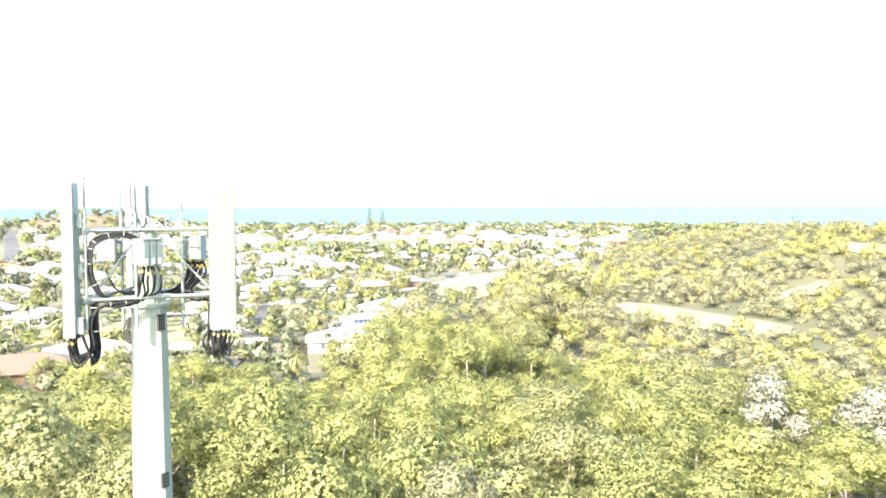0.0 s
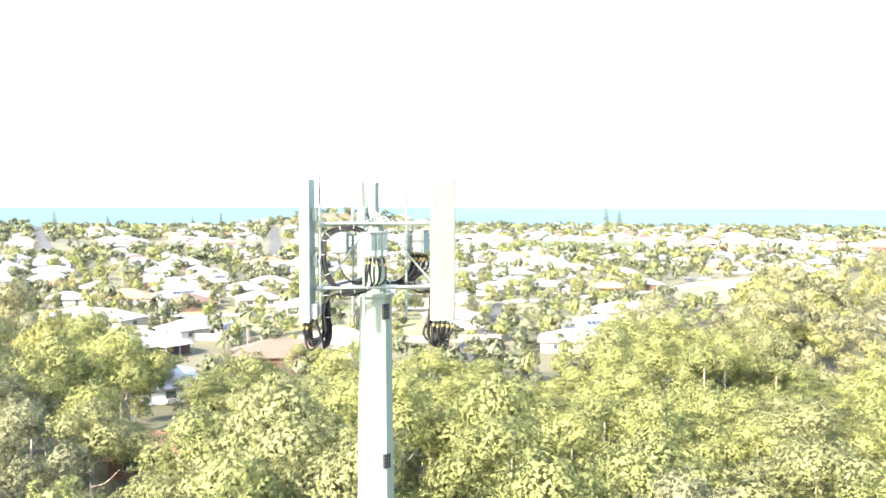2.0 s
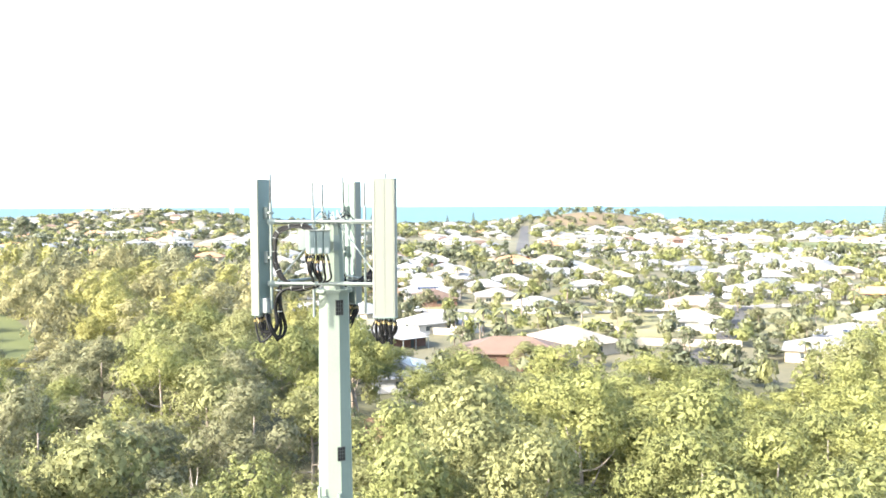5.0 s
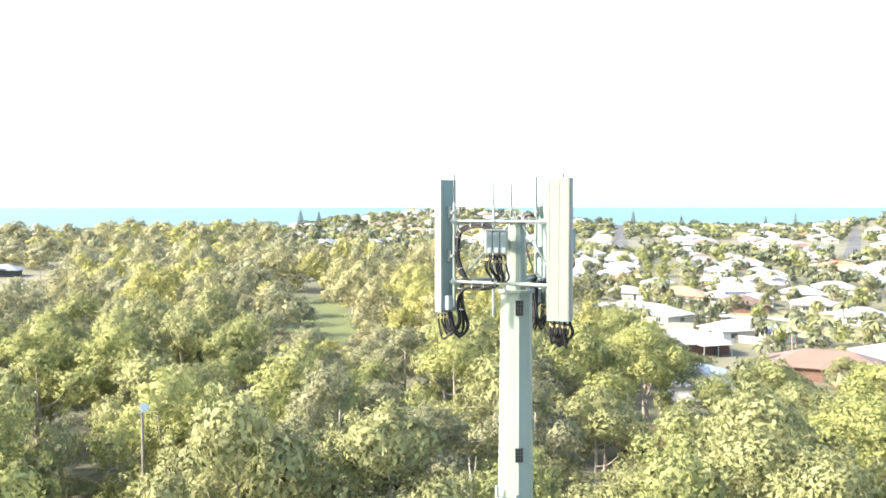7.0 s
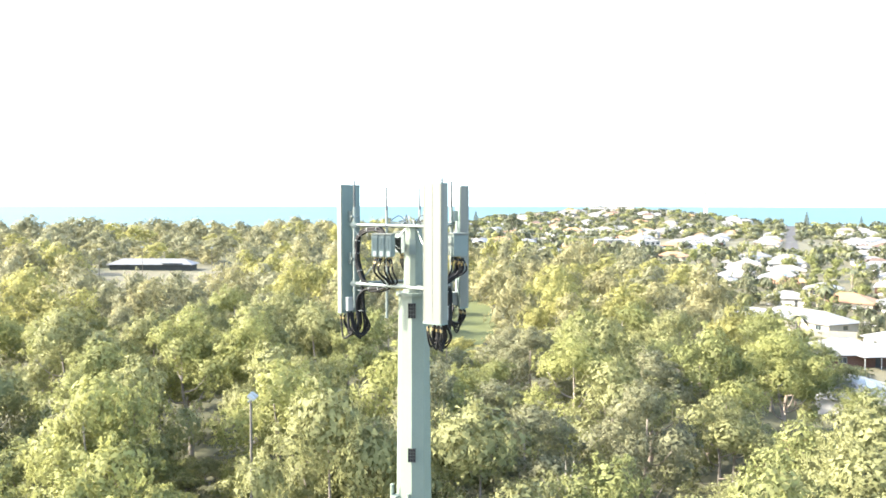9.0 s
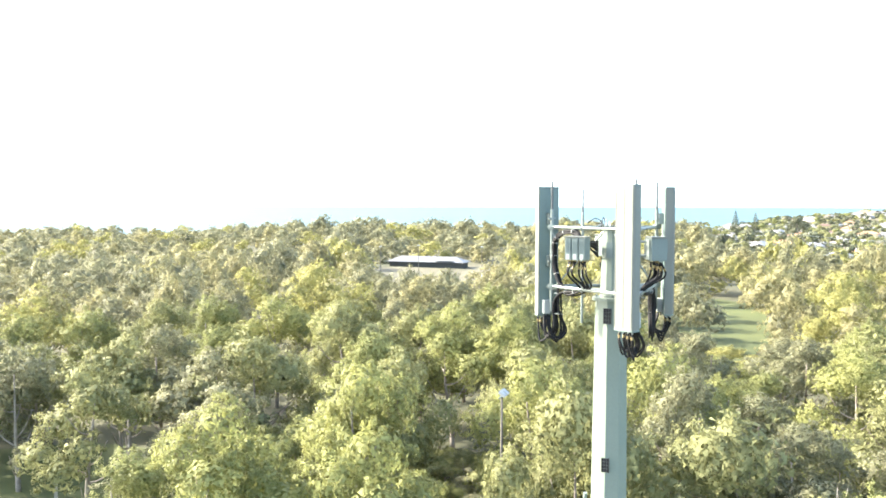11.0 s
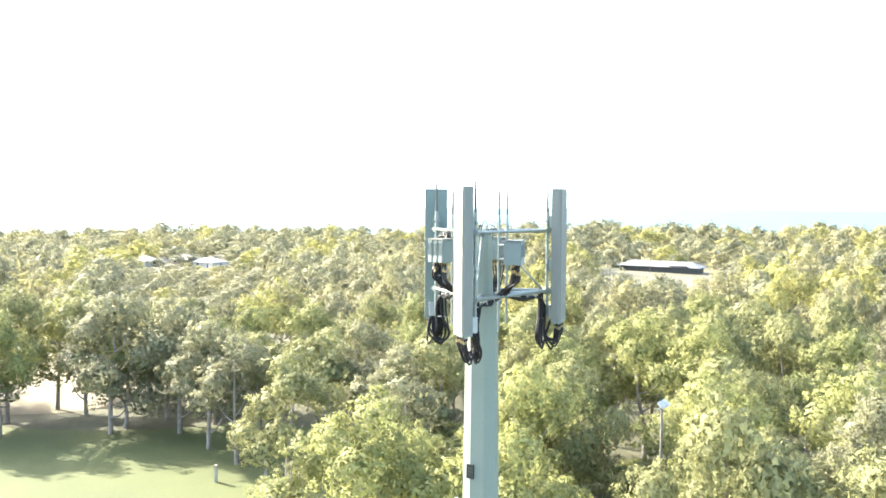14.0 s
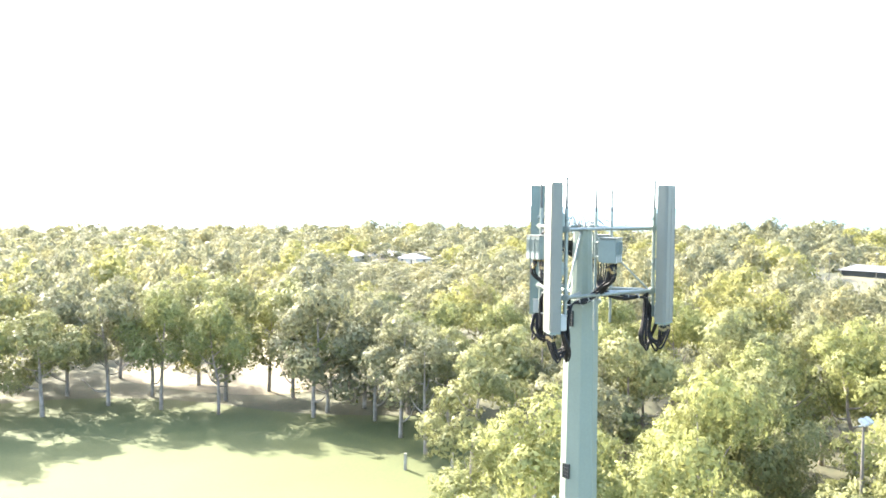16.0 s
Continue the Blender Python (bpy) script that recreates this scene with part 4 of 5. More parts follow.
class Heap:
    """Many copies of foliage joined into one mesh."""
    def __init__(self):
        self.v, self.n, self.f, self.base = [], [], [], 0

    def add(self, shape, x, y, z, a, s, h):
        v, n, f = shape
        c, sn = math.cos(a), math.sin(a)
        self.v.append(np.stack([(v[:, 0] * c - v[:, 1] * sn) * s + x, (v[:, 0] * sn + v[:, 1] * c) * s + y, v[:, 2] * h + z], 1))
        self.n.append(np.stack([n[:, 0] * c - n[:, 1] * sn, n[:, 0] * sn + n[:, 1] * c, n[:, 2]], 1))
        self.f.append(f + self.base)
        self.base += len(v)

    def build(self, name, material, label, category):
        return tagged(part_np(name, np.concatenate(self.v), np.concatenate(self.f), material, normals=np.concatenate(self.n)), label, category, kind="stuff")


def crown_masses(rng, n, height, rx, crown):
    """The masses of one domed crown: a leader, limbs round it, lower ones further out."""
    out = []
    for i in range(n):
        a = i * 2.39996 + rng.uniform(-0.4, 0.4)
        u = math.sqrt(i / n) * rng.uniform(0.85, 1.1)
        R = rx * rng.uniform(0.34, 0.48)
        tall = R * rng.uniform(0.75, 1.0)
        z = height - tall - rx * 0.85 * u * u * rng.uniform(0.6, 1.3)
        if i % 3:
            z -= height * crown * (rng.uniform(0.15, 0.45) if i % 3 == 2 else rng.uniform(0.0, 0.22))
        out.append(((math.cos(a) * u * rx * 0.78, math.sin(a) * u * rx * 0.78, z), (R, R, tall)))
    return out


def trunk_mesh(rng, height, spread, base, nlimb=5, lean=0.08, fork=0.35):
    bm = bmesh.new()
    top = Vector((rng.uniform(-lean, lean) * height, rng.uniform(-lean, lean) * height, height * 0.8))
    line = spline([Vector((0, 0, -0.4)), Vector((rng.uniform(-.2, .2), rng.uniform(-.2, .2), height * 0.25)), top * 0.6 + Vector((rng.uniform(-.3, .3), rng.uniform(-.3, .3), 0)), top], 4)
    n = len(line)
    hose(bm, line, 0, 7, [base * (1.15 - 0.95 * i / (n - 1)) for i in range(n)])
    for k in range(nlimb):
        i = int((fork + (0.9 - fork) * k / nlimb) * (n - 1))
        a = k * 2.4 + rng.uniform(-0.4, 0.4)
        s = line[i]
        reach = spread * rng.uniform(0.40, 0.62)
        e = s + Vector((math.cos(a) * reach, math.sin(a) * reach, height * rng.uniform(0.10, 0.22)))
        m = s.lerp(e, 0.5) + Vector((0, 0, -0.04 * height + rng.uniform(-.2, .2)))
        l2 = spline([s, m, e], 4)
        r0 = base * (0.55 - 0.3 * i / n)
        hose(bm, l2, 0, 5, [r0 * (1 - 0.75 * j / (len(l2) - 1)) for j in range(len(l2))])
    return bm


WORDS = {"yellow": "bushy tree with sunlit yellow-green foliage", "green": "bushy tree with fresh green foliage", "olive": "coastal tree with dull olive foliage", "grey": "coastal tree with grey-green foliage",
         "dark": "dense dark green garden tree", "white": "tree covered in pale creamy blossom"}


def tree(kind, seed, height, rx, masses, per, detail, size, bark, m, skin=120, name="tree", category="tree", group="trees of the coastal woodland", words="", crown=0.5, fork=0.35):
    """One tree: trunk with limbs, and a crown of leafy masses. detail: tufts to a clump, inner and outer sprays to a tuft."""
    rng = np.random.default_rng(seed)
    t = thing(name, words or WORDS[kind], category, m, group)
    part("trunk", trunk_mesh(rng, height, rx, 0.014 * height + 0.04, 6, fork=fork), bark, t, smooth=True)
    v, nn, f = foliage(rng, crown_masses(rng, masses, height, rx, crown), per, *detail, size, skin=skin)
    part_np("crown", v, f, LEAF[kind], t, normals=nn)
    return t


rngf = random.Random(21)


def wood_edge(a):
    """How far the near woodland reaches, by yaw."""
    return float(np.interp(a, [-60, -9, -4, 1, 3, 8, 10, 32, 35, 38, 41, 44, 47, 62, 63, 200], [150, 150, 155, 140, 118, 114, 112, 110, 112, 132, 155, 230, 330, 470, 760, 760]))


def is_wood(x, y):
    r, a = math.hypot(x, y), math.degrees(math.atan2(-x, y))
    if a < -62 or a > 168 or r < 30 or math.hypot(x + 46, y - 8.5) < 7.5 or math.hypot((x + 78) / 16, (y - 11) / 8) < 1 or math.hypot((x + 50) / 6, (y - 72) / 12) < 1:
        return False
    if a > 100:                              # the mown lawn and the sand behind its trees
        c, s = math.cos(radians(-25)), math.sin(radians(-25))
        u, v = (x + 62) * c - (y + 62) * s, (x + 62) * s + (y + 62) * c
        if (u / 33) ** 2 + (v / 48) ** 2 < 1:
            return False
        if a > 110.5 and r < 112:
            return False
        if math.hypot((x + 136) / 34, (y + 98) / 23) < 1:
            return False
    if 75.8 < a < 85.8 and 272 < r < 432:     # the playing field
        return False
    if 58.8 < a < 63.4 and 160 < r < 306:     # the narrow clearing
        return False
    if (110.5 < a < 113.2 or 114.6 < a < 117.0) and 385 < r < 460:
        return False
    if r < wood_edge(a) and (r < 118 or a > -13):
        return True
    return (a < -14 and r < 570 or a < -8 and r < 285) and not bare_dune(x, y)


def bare_dune(x, y):
    """Sandy and grassy openings on the dune."""
    c, s_ = math.cos(radians(59)), math.sin(radians(59))
    u, v = (x - 80) * c - (y - 212) * s_, (x - 80) * s_ + (y - 212) * c
    return math.hypot(u / 38, v / 13) < 1 or math.hypot(x - 160, y - 278) < 11 or math.hypot((x - 122) / 13, (y - 236) / 9) < 1


# plots of all woodland trees, spaced wider further out
plots, cells = [], {}
for ring0, ring1, gap, n_try in ((38, 104, 8.6, 9000), (104, 170, 9.8, 9000), (170, 330, 12.6, 12000), (330, 780, 17.5, 14000)):
    for _ in range(n_try):
        r = math.sqrt(rngf.uniform(ring0 ** 2, ring1 ** 2))
        yaw = rngf.uniform(-36, 146)
        x, y = polar(yaw, r)
        near = gap * (0.80 if yaw < 34 else 1.0)
        if not is_wood(x, y) or r > 118 and math.degrees(math.atan2(-x, y)) < -13:
            continue
        key = (int(x // 12), int(y // 12))
        if any((x - a) ** 2 + (y - b) ** 2 < near * near for i in (-1, 0, 1) for j in (-1, 0, 1) for a, b in cells.get((key[0] + i, key[1] + j), ())):
            continue
        cells.setdefault(key, []).append((x, y))
        plots.append((r, x, y))
for _ in range(16000):                       # low scrub on the dune
    r = math.sqrt(rngf.uniform(118 ** 2, 560 ** 2))
    x, y = polar(rngf.uniform(-36, -8), r)
    if not is_wood(x, y):
        continue
    key = (int(x // 12), int(y // 12))
    if any((x - a) ** 2 + (y - b) ** 2 < 6.6 ** 2 for i in (-1, 0, 1) for j in (-1, 0, 1) for a, b in cells.get((key[0] + i, key[1] + j), ())):
        continue
    cells.setdefault(key, []).append((x, y))
    plots.append((r, x, y))
plots.sort()


def stand_height(x, y):
    """Slow changes of the wood's height."""
    a, r = math.degrees(math.atan2(-x, y)), math.hypot(x, y)
    top = float(np.interp(a, [-40, -12, 0, 20, 34, 45, 60, 90, 105, 150], [12.5, 13.5, 15.5, 17.5, 16.5, 16.5, 18, 18, 17, 17]))
    edge = 1 - 0.40 * float(step(60, 84, r)) * float(step(-1, 3, a)) * (1 - float(step(33, 38, a)))
    if 75 < a < 87:
        edge *= 1 - 0.34 * float(step(165, 215, r)) * float(step(300, 255, r) if r > 255 else 1)
    if 56.5 < a < 65.5 and r < 165:
        edge *= 1 - 0.55 * float(step(105, 125, r))
    if 108.5 < a < 119:
        edge *= 1 - 0.45 * float(step(160, 200, r)) * (1 if r < 400 else 0)
    if a > 60:
        edge *= 1 - 0.25 * float(step(330, 460, r))
    if a < -9:
        edge *= 1 - 0.58 * float(step(98, 122, r)) * float(step(-9, -15, a))
    if a > 92:
        edge *= 1 - 0.15 * float(step(230, 400, r))
    return edge * (top + 1.8 * noise.noise(Vector((x / 34, y / 34, 0.3))) + 4.0 * noise.noise(Vector((x / 95, y / 95, 2.3))) * min(1.0, r / 300) + 1.0 * noise.noise(Vector((x / 11, y / 11, 4.1))) + 6.0 * float(step(240, 380, r)) * noise.noise(Vector((x / 48, y / 48, 6.6))))


KINDS = [("yellow", 3), ("green", 3), ("olive", 3), ("grey", 2), ("yellow", 4), ("olive", 5), ("green", 6)]
near_protos = []
N_NEAR = 210
for i, (r, x, y) in enumerate(plots[:N_NEAR]):
    h = stand_height(x, y) * (rngf.uniform(0.62, 0.82) if rngf.random() < 0.28 else rngf.uniform(0.90, 1.12))
    m = pose(x, y, float(land(x, y)), 0, 0, rngf.uniform(0, 360))
    pick = rngf.choice((0, 1, 4, 6, 0, 2, 6)) if math.degrees(math.atan2(-x, y)) < 22 else rngf.randrange(7)
    if len(near_protos) < 7:
        kind, seed = KINDS[i]
        t = tree(kind, 40 + i, 16.0, 5.4 + 0.7 * (i % 3), 10, 14, (5, 5, 16), 0.15, M_BARK if i % 2 else M_BARKW, m, 440, crown=0.70)
        t.scale = (1, 1, h / 16.0)
        near_protos.append(t)
    else:
        t = copy_thing(near_protos[pick], m)
        s = rngf.uniform(0.92, 1.28)
        t.scale = (s, s, h / 16.0)

# a few trees that stand close before the nearest houses
for k, (x, y, s, h) in enumerate([(-75, 113, 0.75, 7.5), (-90, 113, 0.8, 8.0), (-70, 127, 0.6, 6.0), (-95, 132, 0.7, 7.0), (-61, 138, 0.6, 6.0), (-55, 132, 0.7, 6.5), (-80, 108, 0.7, 8.5), (-110, 138, 0.75, 7.5)]):
    t = copy_thing(near_protos[(2, 6, 3, 1)[k % 4]], pose(x, y, float(land(x, y)), 0, 0, k * 63))
    t.scale = (s, s, h / 16.0)

# low undergrowth in the hollow beside the floodlight pole
for k in range(22):
    x, y = (-78 + 15 * math.sin(k * 2.4) * (k / 22) ** 0.5, 11 + 8 * math.cos(k * 2.4) * (k / 22) ** 0.5) if k < 15 else (-46 + 6.5 * math.cos(k * 0.9), 8.5 + 6.5 * math.sin(k * 0.9))
    t = copy_thing(near_protos[(1, 2, 6, 3)[k % 4]], pose(x, y, float(land(x, y)), 0, 0, k * 47))
    s = rngf.uniform(0.38, 0.56)
    t.scale = (s, s, rngf.uniform(2.6, 4.6) / 16.0)

# the rest of the wood as joined foliage
def far_wood(name, rows, proto, label, material, hgt):
    rng = np.random.default_rng(77)
    heap, protos_ = {k: Heap() for k in material}, []
    masses, per, detail, size, rx, crown, skin = proto
    for k in range(7):
        protos_.append(foliage(rng, crown_masses(rng, masses, hgt, rx, crown), per, *detail, size, skin=skin))
    for r, x, y in rows:
        yaw = math.degrees(math.atan2(-x, y))
        s, hh = rng.uniform(0.78, 1.35), stand_height(x, y) / hgt * (rng.uniform(0.6, 0.8) if rng.random() < 0.3 else rng.uniform(0.9, 1.15))
        # further trees to the left turn greyer: haze put into the foliage colour
        tone = noise.noise(Vector((x / 26, y / 26, 7.7))) + rng.normal() * 0.28 - 0.42 * float(step(55, 80, yaw)) * float(step(90, 240, r)) + (0.30 if -12 < yaw < 22 and r < 185 else -0.12 if yaw < -12 else 0.0)
        k = "yellow" if tone > 0.12 else ("grey" if tone < -0.22 else "olive")
        heap[k].add(protos_[rng.integers(7)], x, y, float(land(x, y)), rng.uniform(0, 6.283), s, hh)
    for k, h_ in heap.items():
        if h_.v:
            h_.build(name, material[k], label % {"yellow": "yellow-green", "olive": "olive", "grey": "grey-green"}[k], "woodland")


dune = [p for p in plots[N_NEAR:] if p[0] >= 118 and math.degrees(math.atan2(-p[1], p[2])) < -12]
rest = [p for p in plots[N_NEAR:] if p not in set(dune)]
mid = [p for p in rest if p[0] < 170]
far = [p for p in rest if 170 <= p[0] < 330]
off = [p for p in rest if p[0] >= 330]
far_wood("woodland", mid, (8, 10, (4, 4, 7), 0.28, 6.4, 0.65, 200), "dense coastal woodland canopy of %s trees", M_WOODS, 15.0)
far_wood("woodland", far, (7, 9, (3, 4, 4), 0.48, 8.4, 0.70, 110), "woodland canopy of %s trees behind the nearer wood", M_WOODS, 15.0)
far_wood("woodland", off, (7, 7, (2, 4, 4), 0.85, 12.0, 0.70, 60), "far %s woodland canopy towards the coast", M_WOODS, 15.0)
far_wood("scrub", dune, (4, 6, (2, 4, 4), 0.45, 5.6, 0.5, 100), "rounded %s shrubs covering a coastal dune", M_WOODS, 6.0)


# trees and shrubs between the houses
def in_house(x, y, margin):
    """Whether a point lies on one of the nearer houses."""
    for n in NEAR:
        dx, dy = x - n[0], y - n[1]
        if abs(dx) > 22 or abs(dy) > 22:
            continue
        c, s_ = math.cos(radians(n[2])), math.sin(radians(n[2]))
        u, v = dx * c + dy * s_, -dx * s_ + dy * c
        if abs(u) < n[3] / 2 + margin and abs(v) < n[4] / 2 + margin:
            return True
        if n[7] and abs(u - n[7][2]) < n[7][0] / 2 + margin and abs(v - n[7][3]) < n[7][1] / 2 + margin:
            return True
    return False


town, cells = [], {}
for _ in range(50000):
    a, r = rngf.uniform(-36, 62), math.sqrt(rngf.uniform(110 ** 2, 1500 ** 2))
    x, y = polar(a, r)
    if r < wood_edge(a) + 4 or (a < -13 and r < 560) or float(land(x, y)) < 0.4 and r > 600:
        continue
    if near_line(x, y, STREET_A, 9) or near_line(x, y, STREET_B, 11) or on_heath(x, y) and rngf.random() < 0.8:
        continue
    if math.hypot(x + 62, y - 660) < 62 or math.hypot(x - 42, y - 315) < 36:
        continue
    if in_house(x, y, 2.2) or math.hypot(x + 116, y - 176) < 15:
        continue
    key = (int(x // 16), int(y // 16))
    gap = 6.4 if r < 300 else 8.0 if r < 420 else 11.0 if r < 700 else 13.5
    if any((x - p) ** 2 + (y - q) ** 2 < gap * gap for i in (-1, 0, 1) for j in (-1, 0, 1) for p, q in cells.get((key[0] + i, key[1] + j), ())):
        continue
    cells.setdefault(key, []).append((x, y))
    town.append((r, x, y))
rngp = np.random.default_rng(5)
fp = np.array([(p[0], p[1]) for p in FAR_PLOTS])
heaps, pro = {k: Heap() for k in ("dark", "olive", "green")}, []
for j in range(6):
    masses = [((x, y, z + 1.2), (R * 1.15, R * 1.15, R)) for (x, y, z), R in zip(rngp.uniform(-1.1, 1.1, (3, 3)) + (0, 0, 1.3), rngp.uniform(1.2, 1.9, 3))]
    pro.append(foliage(rngp, masses, 7 if j < 3 else 5, *((3, 4, 5) if j < 3 else (2, 2, 2)), 0.36 if j < 3 else 1.0))
for r, x, y in town:
    if ((fp[:, 0] - x) ** 2 + (fp[:, 1] - y) ** 2).min() < 40:
        continue
    k = ("dark", "olive", "green", "dark", "dark")[rngp.integers(5)]
    s, hh = rngp.uniform(0.7, 1.7), rngp.uniform(0.6, 1.7)
    if r > 420:
        s, hh = s * (1.45 if r < 700 else 1.9), hh * 1.25
    elif r < 300:
        s, hh = s * 0.85, hh * 0.85
    heaps[k].add(pro[rngp.integers(3) + (3 if r > 420 else 0)], x, y, float(land(x, y)), rngp.uniform(0, 6.28), s, hh)
for k, hp in heaps.items():
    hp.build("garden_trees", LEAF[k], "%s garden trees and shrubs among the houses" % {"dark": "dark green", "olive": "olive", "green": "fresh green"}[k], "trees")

# taller garden trees close to the nearer houses
GARDEN = [("olive", 5), ("dark", 6), ("green", 7), ("grey", 8)]
garden_protos, spots = [], []
for _ in range(4000):
    a, r = rngf.uniform(0, 46), math.sqrt(rngf.uniform(172 ** 2, 330 ** 2))
    x, y = polar(a, r)
    if r < wood_edge(a) + 3 or in_house(x, y, 3.2) or math.hypot(x + 112, y - 170) < 24 or near_line(x, y, LANE, 6) or math.hypot(x - 42, y - 315) < 36 or any((x - b) ** 2 + (y - c) ** 2 < 225 for b, c in spots) or ((fp[:, 0] - x) ** 2 + (fp[:, 1] - y) ** 2).min() < 90:
        continue
    spots.append((x, y))
    m = pose(x, y, float(land(x, y)), 0, 0, rngf.uniform(0, 360))
    s = rngf.uniform(0.7, 1.25)
    if len(garden_protos) < 4:
        kind, seed = GARDEN[len(garden_protos)]
        t = tree(kind, 400 + seed, 7.0, 3.4, 5, 8, (4, 6, 10), 0.34, M_BARK, m, words="%s garden tree among suburban houses" % {"olive": "dull olive", "dark": "dense dark green", "green": "fresh green", "grey": "grey-green"}[kind], crown=0.8, group="garden trees")
        garden_protos.append(t)
    else:
        t = copy_thing(garden_protos[rngf.randrange(4)], m)
    t.scale = (s, s, s * rngf.uniform(0.75, 1.2))

# tall trees round the lawn with bare pale trunks
LAWN_TREES = [(-104, -77, 21, 6.4), (-99.5, -58.5, 21, 6.6), (-101, -49, 19, 5.6), (-112, -88, 20, 5.8), (-97, -103, 20, 6.0), (-106, -120, 19, 6.2), (-90, -112, 20, 5.6), (-120, -66, 18, 5.5), (-118, -54, 18, 5.2),
              (-126, -78, 19, 5.2), (-88, -36, 17, 4.6), (-94, -42, 18, 4.8), (-84, -128, 19, 6.0), (-122, -100, 19, 5.6), (-112, -105, 19, 5.0), (-76, -26, 17, 5.0), (-70, -12, 16, 5.0), (-82, -14, 17, 5.5),
              (-88, -24, 18, 5.2), (-66, 0, 16, 5.0), (-94, -92, 20, 5.6), (-102, -90, 19, 5.0), (-80, -108, 19, 5.4), (-72, -116, 19, 5.6), (-110, -68, 19, 5.0), (-108, -54, 19, 5.2)]
for k, (x, y, h, rx) in enumerate(LAWN_TREES):
    m = pose(x, y, float(land(x, y)), 0, 0, k * 71)
    tree("grey" if k % 3 else "olive", 90 + k, h, rx * 1.22, 11, 11, (4, 6, 11), 0.22, M_BARKW, m, 240, words="tall spreading tree with pale bare trunk beside a lawn", crown=1.0, fork=0.22)

# a dead tree among the living ones
rng_d = np.random.default_rng(61)
dead = thing("dead_tree", "bare grey dead tree with forked twigs among living trees", "dead tree", pose(-36, 30, 0, 0, 0, 40))
part("trunk", trunk_mesh(rng_d, 14.0, 4.0, 0.22, 9, fork=0.45), M_BARKW, dead, smooth=True)
for k in range(46):
    a, z = rng_d.uniform(0, 6.283), rng_d.uniform(8.0, 12.6)
    p = Vector((math.cos(a), math.sin(a), 0)) * rng_d.uniform(0.3, 1.8) + Vector((0, 0, z))
    q = p + Vector((math.cos(a + rng_d.uniform(-.7, .7)), math.sin(a + rng_d.uniform(-.7, .7)), rng_d.uniform(0.3, 1.3))) * rng_d.uniform(0.7, 1.5)
    part("twig", hose(bmesh.new(), spline([p, p.lerp(q, 0.5) + Vector((0, 0, -0.12)), q], 3), 0, 4, [0.045, 0.04, 0.035, 0.03, 0.025, 0.02, 0.015]), M_BARKW, dead)

# pale blossoming trees
for k, (x, y, h, rx) in enumerate([(41, 72, 15.5, 4.4), (50, 68, 15, 4.6), (53, 60, 13, 4.2)]):
    tree("white", 140 + k, h, rx, 9, 12, (5, 7, 12), 0.22, M_BARKW, pose(x, y, 0, 0, 0, k * 50), 300, crown=0.5)


def palm(m, h, seed):
    rng = np.random.default_rng(seed)
    t = thing("palm_tree", "garden palm with a ringed trunk and arching fronds", "palm", m, "garden palms")
    bm = bmesh.new()
    hose(bm, spline([Vector((0, 0, -0.3)), Vector((0.1, 0, h * 0.5)), Vector((0.2, 0.1, h))], 5), 0, 7, [0.24 - 0.01 * i for i in range(11)])
    part("trunk", bm, M_BARK, t, smooth=True)
    for k in range(15):
        a = k * 2.4
        L = rng.uniform(2.0, 2.9)
        rise = rng.uniform(-0.2, 1.1)
        bm = bmesh.new()
        d = Vector((math.cos(a), math.sin(a), 0)); s = Vector((-d.y, d.x, 0))
        prev = None
        for j in range(7):
            u = j / 6
            p = Vector((0.2, 0.1, h)) + d * (L * u) + Vector((0, 0, rise * u * 1.4 - 1.9 * u * u))
            w = 0.42 * math.sin(math.pi * min(1, 0.12 + u * 0.9))
            row = [bm.verts.new(p - s * w + Vector((0, 0, -0.25 * w))), bm.verts.new(p), bm.verts.new(p + s * w + Vector((0, 0, -0.25 * w)))]
            if prev:
                bm.faces.new((prev[0], prev[1], row[1], row[0])); bm.faces.new((prev[1], prev[2], row[2], row[1]))
            prev = row
        part("frond", bm, LEAF["dark" if k % 3 else "olive"], t)
    return t


p0 = palm(pose(-92, 168, 0), 6.0, 1)
for k, (x, y, s) in enumerate([(-96, 171, .9), (-89, 173, 1.1), (-86, 166, .8), (-170, 225, 1.0), (-215, 225, 1.2), (-220, 230, 1.0), (-250, 255, 1.2), (-120, 250, 1.0), (-40, 175, .9), (-20, 300, 1.2), (-15, 290, 1.0), (-66, 262, 1.1), (-178, 275, 1.1), (-30, 330, 1.2), (5, 340, 1.0), (-160, 285, 1.2), (-150, 305, 1.1), (-78, 140, .9), (-48, 240, .8), (-200, 285, 1.2)]):
    t = copy_thing(p0, pose(x, y, float(land(x, y)), 0, 0, k * 77))
    t.scale = (s, s, s)
rngq = random.Random(8)
grove = 0
while grove < 34:
    x, y = polar(rngq.uniform(2, 48), rngq.uniform(165, 420))
    if in_house(x, y, 2.0) or math.hypot(x + 112, y - 170) < 18 or near_line(x, y, LANE, 5) or ((fp[:, 0] - x) ** 2 + (fp[:, 1] - y) ** 2).min() < 80 or math.hypot(x, y) < wood_edge(math.degrees(math.atan2(-x, y))) + 6:
        continue
    s = rngq.uniform(0.75, 1.35)
    t = copy_thing(p0, pose(x, y, float(land(x, y)), 0, 0, rngq.uniform(0, 360)))
    t.scale = (s, s, s * rngq.uniform(0.8, 1.15))
    grove += 1


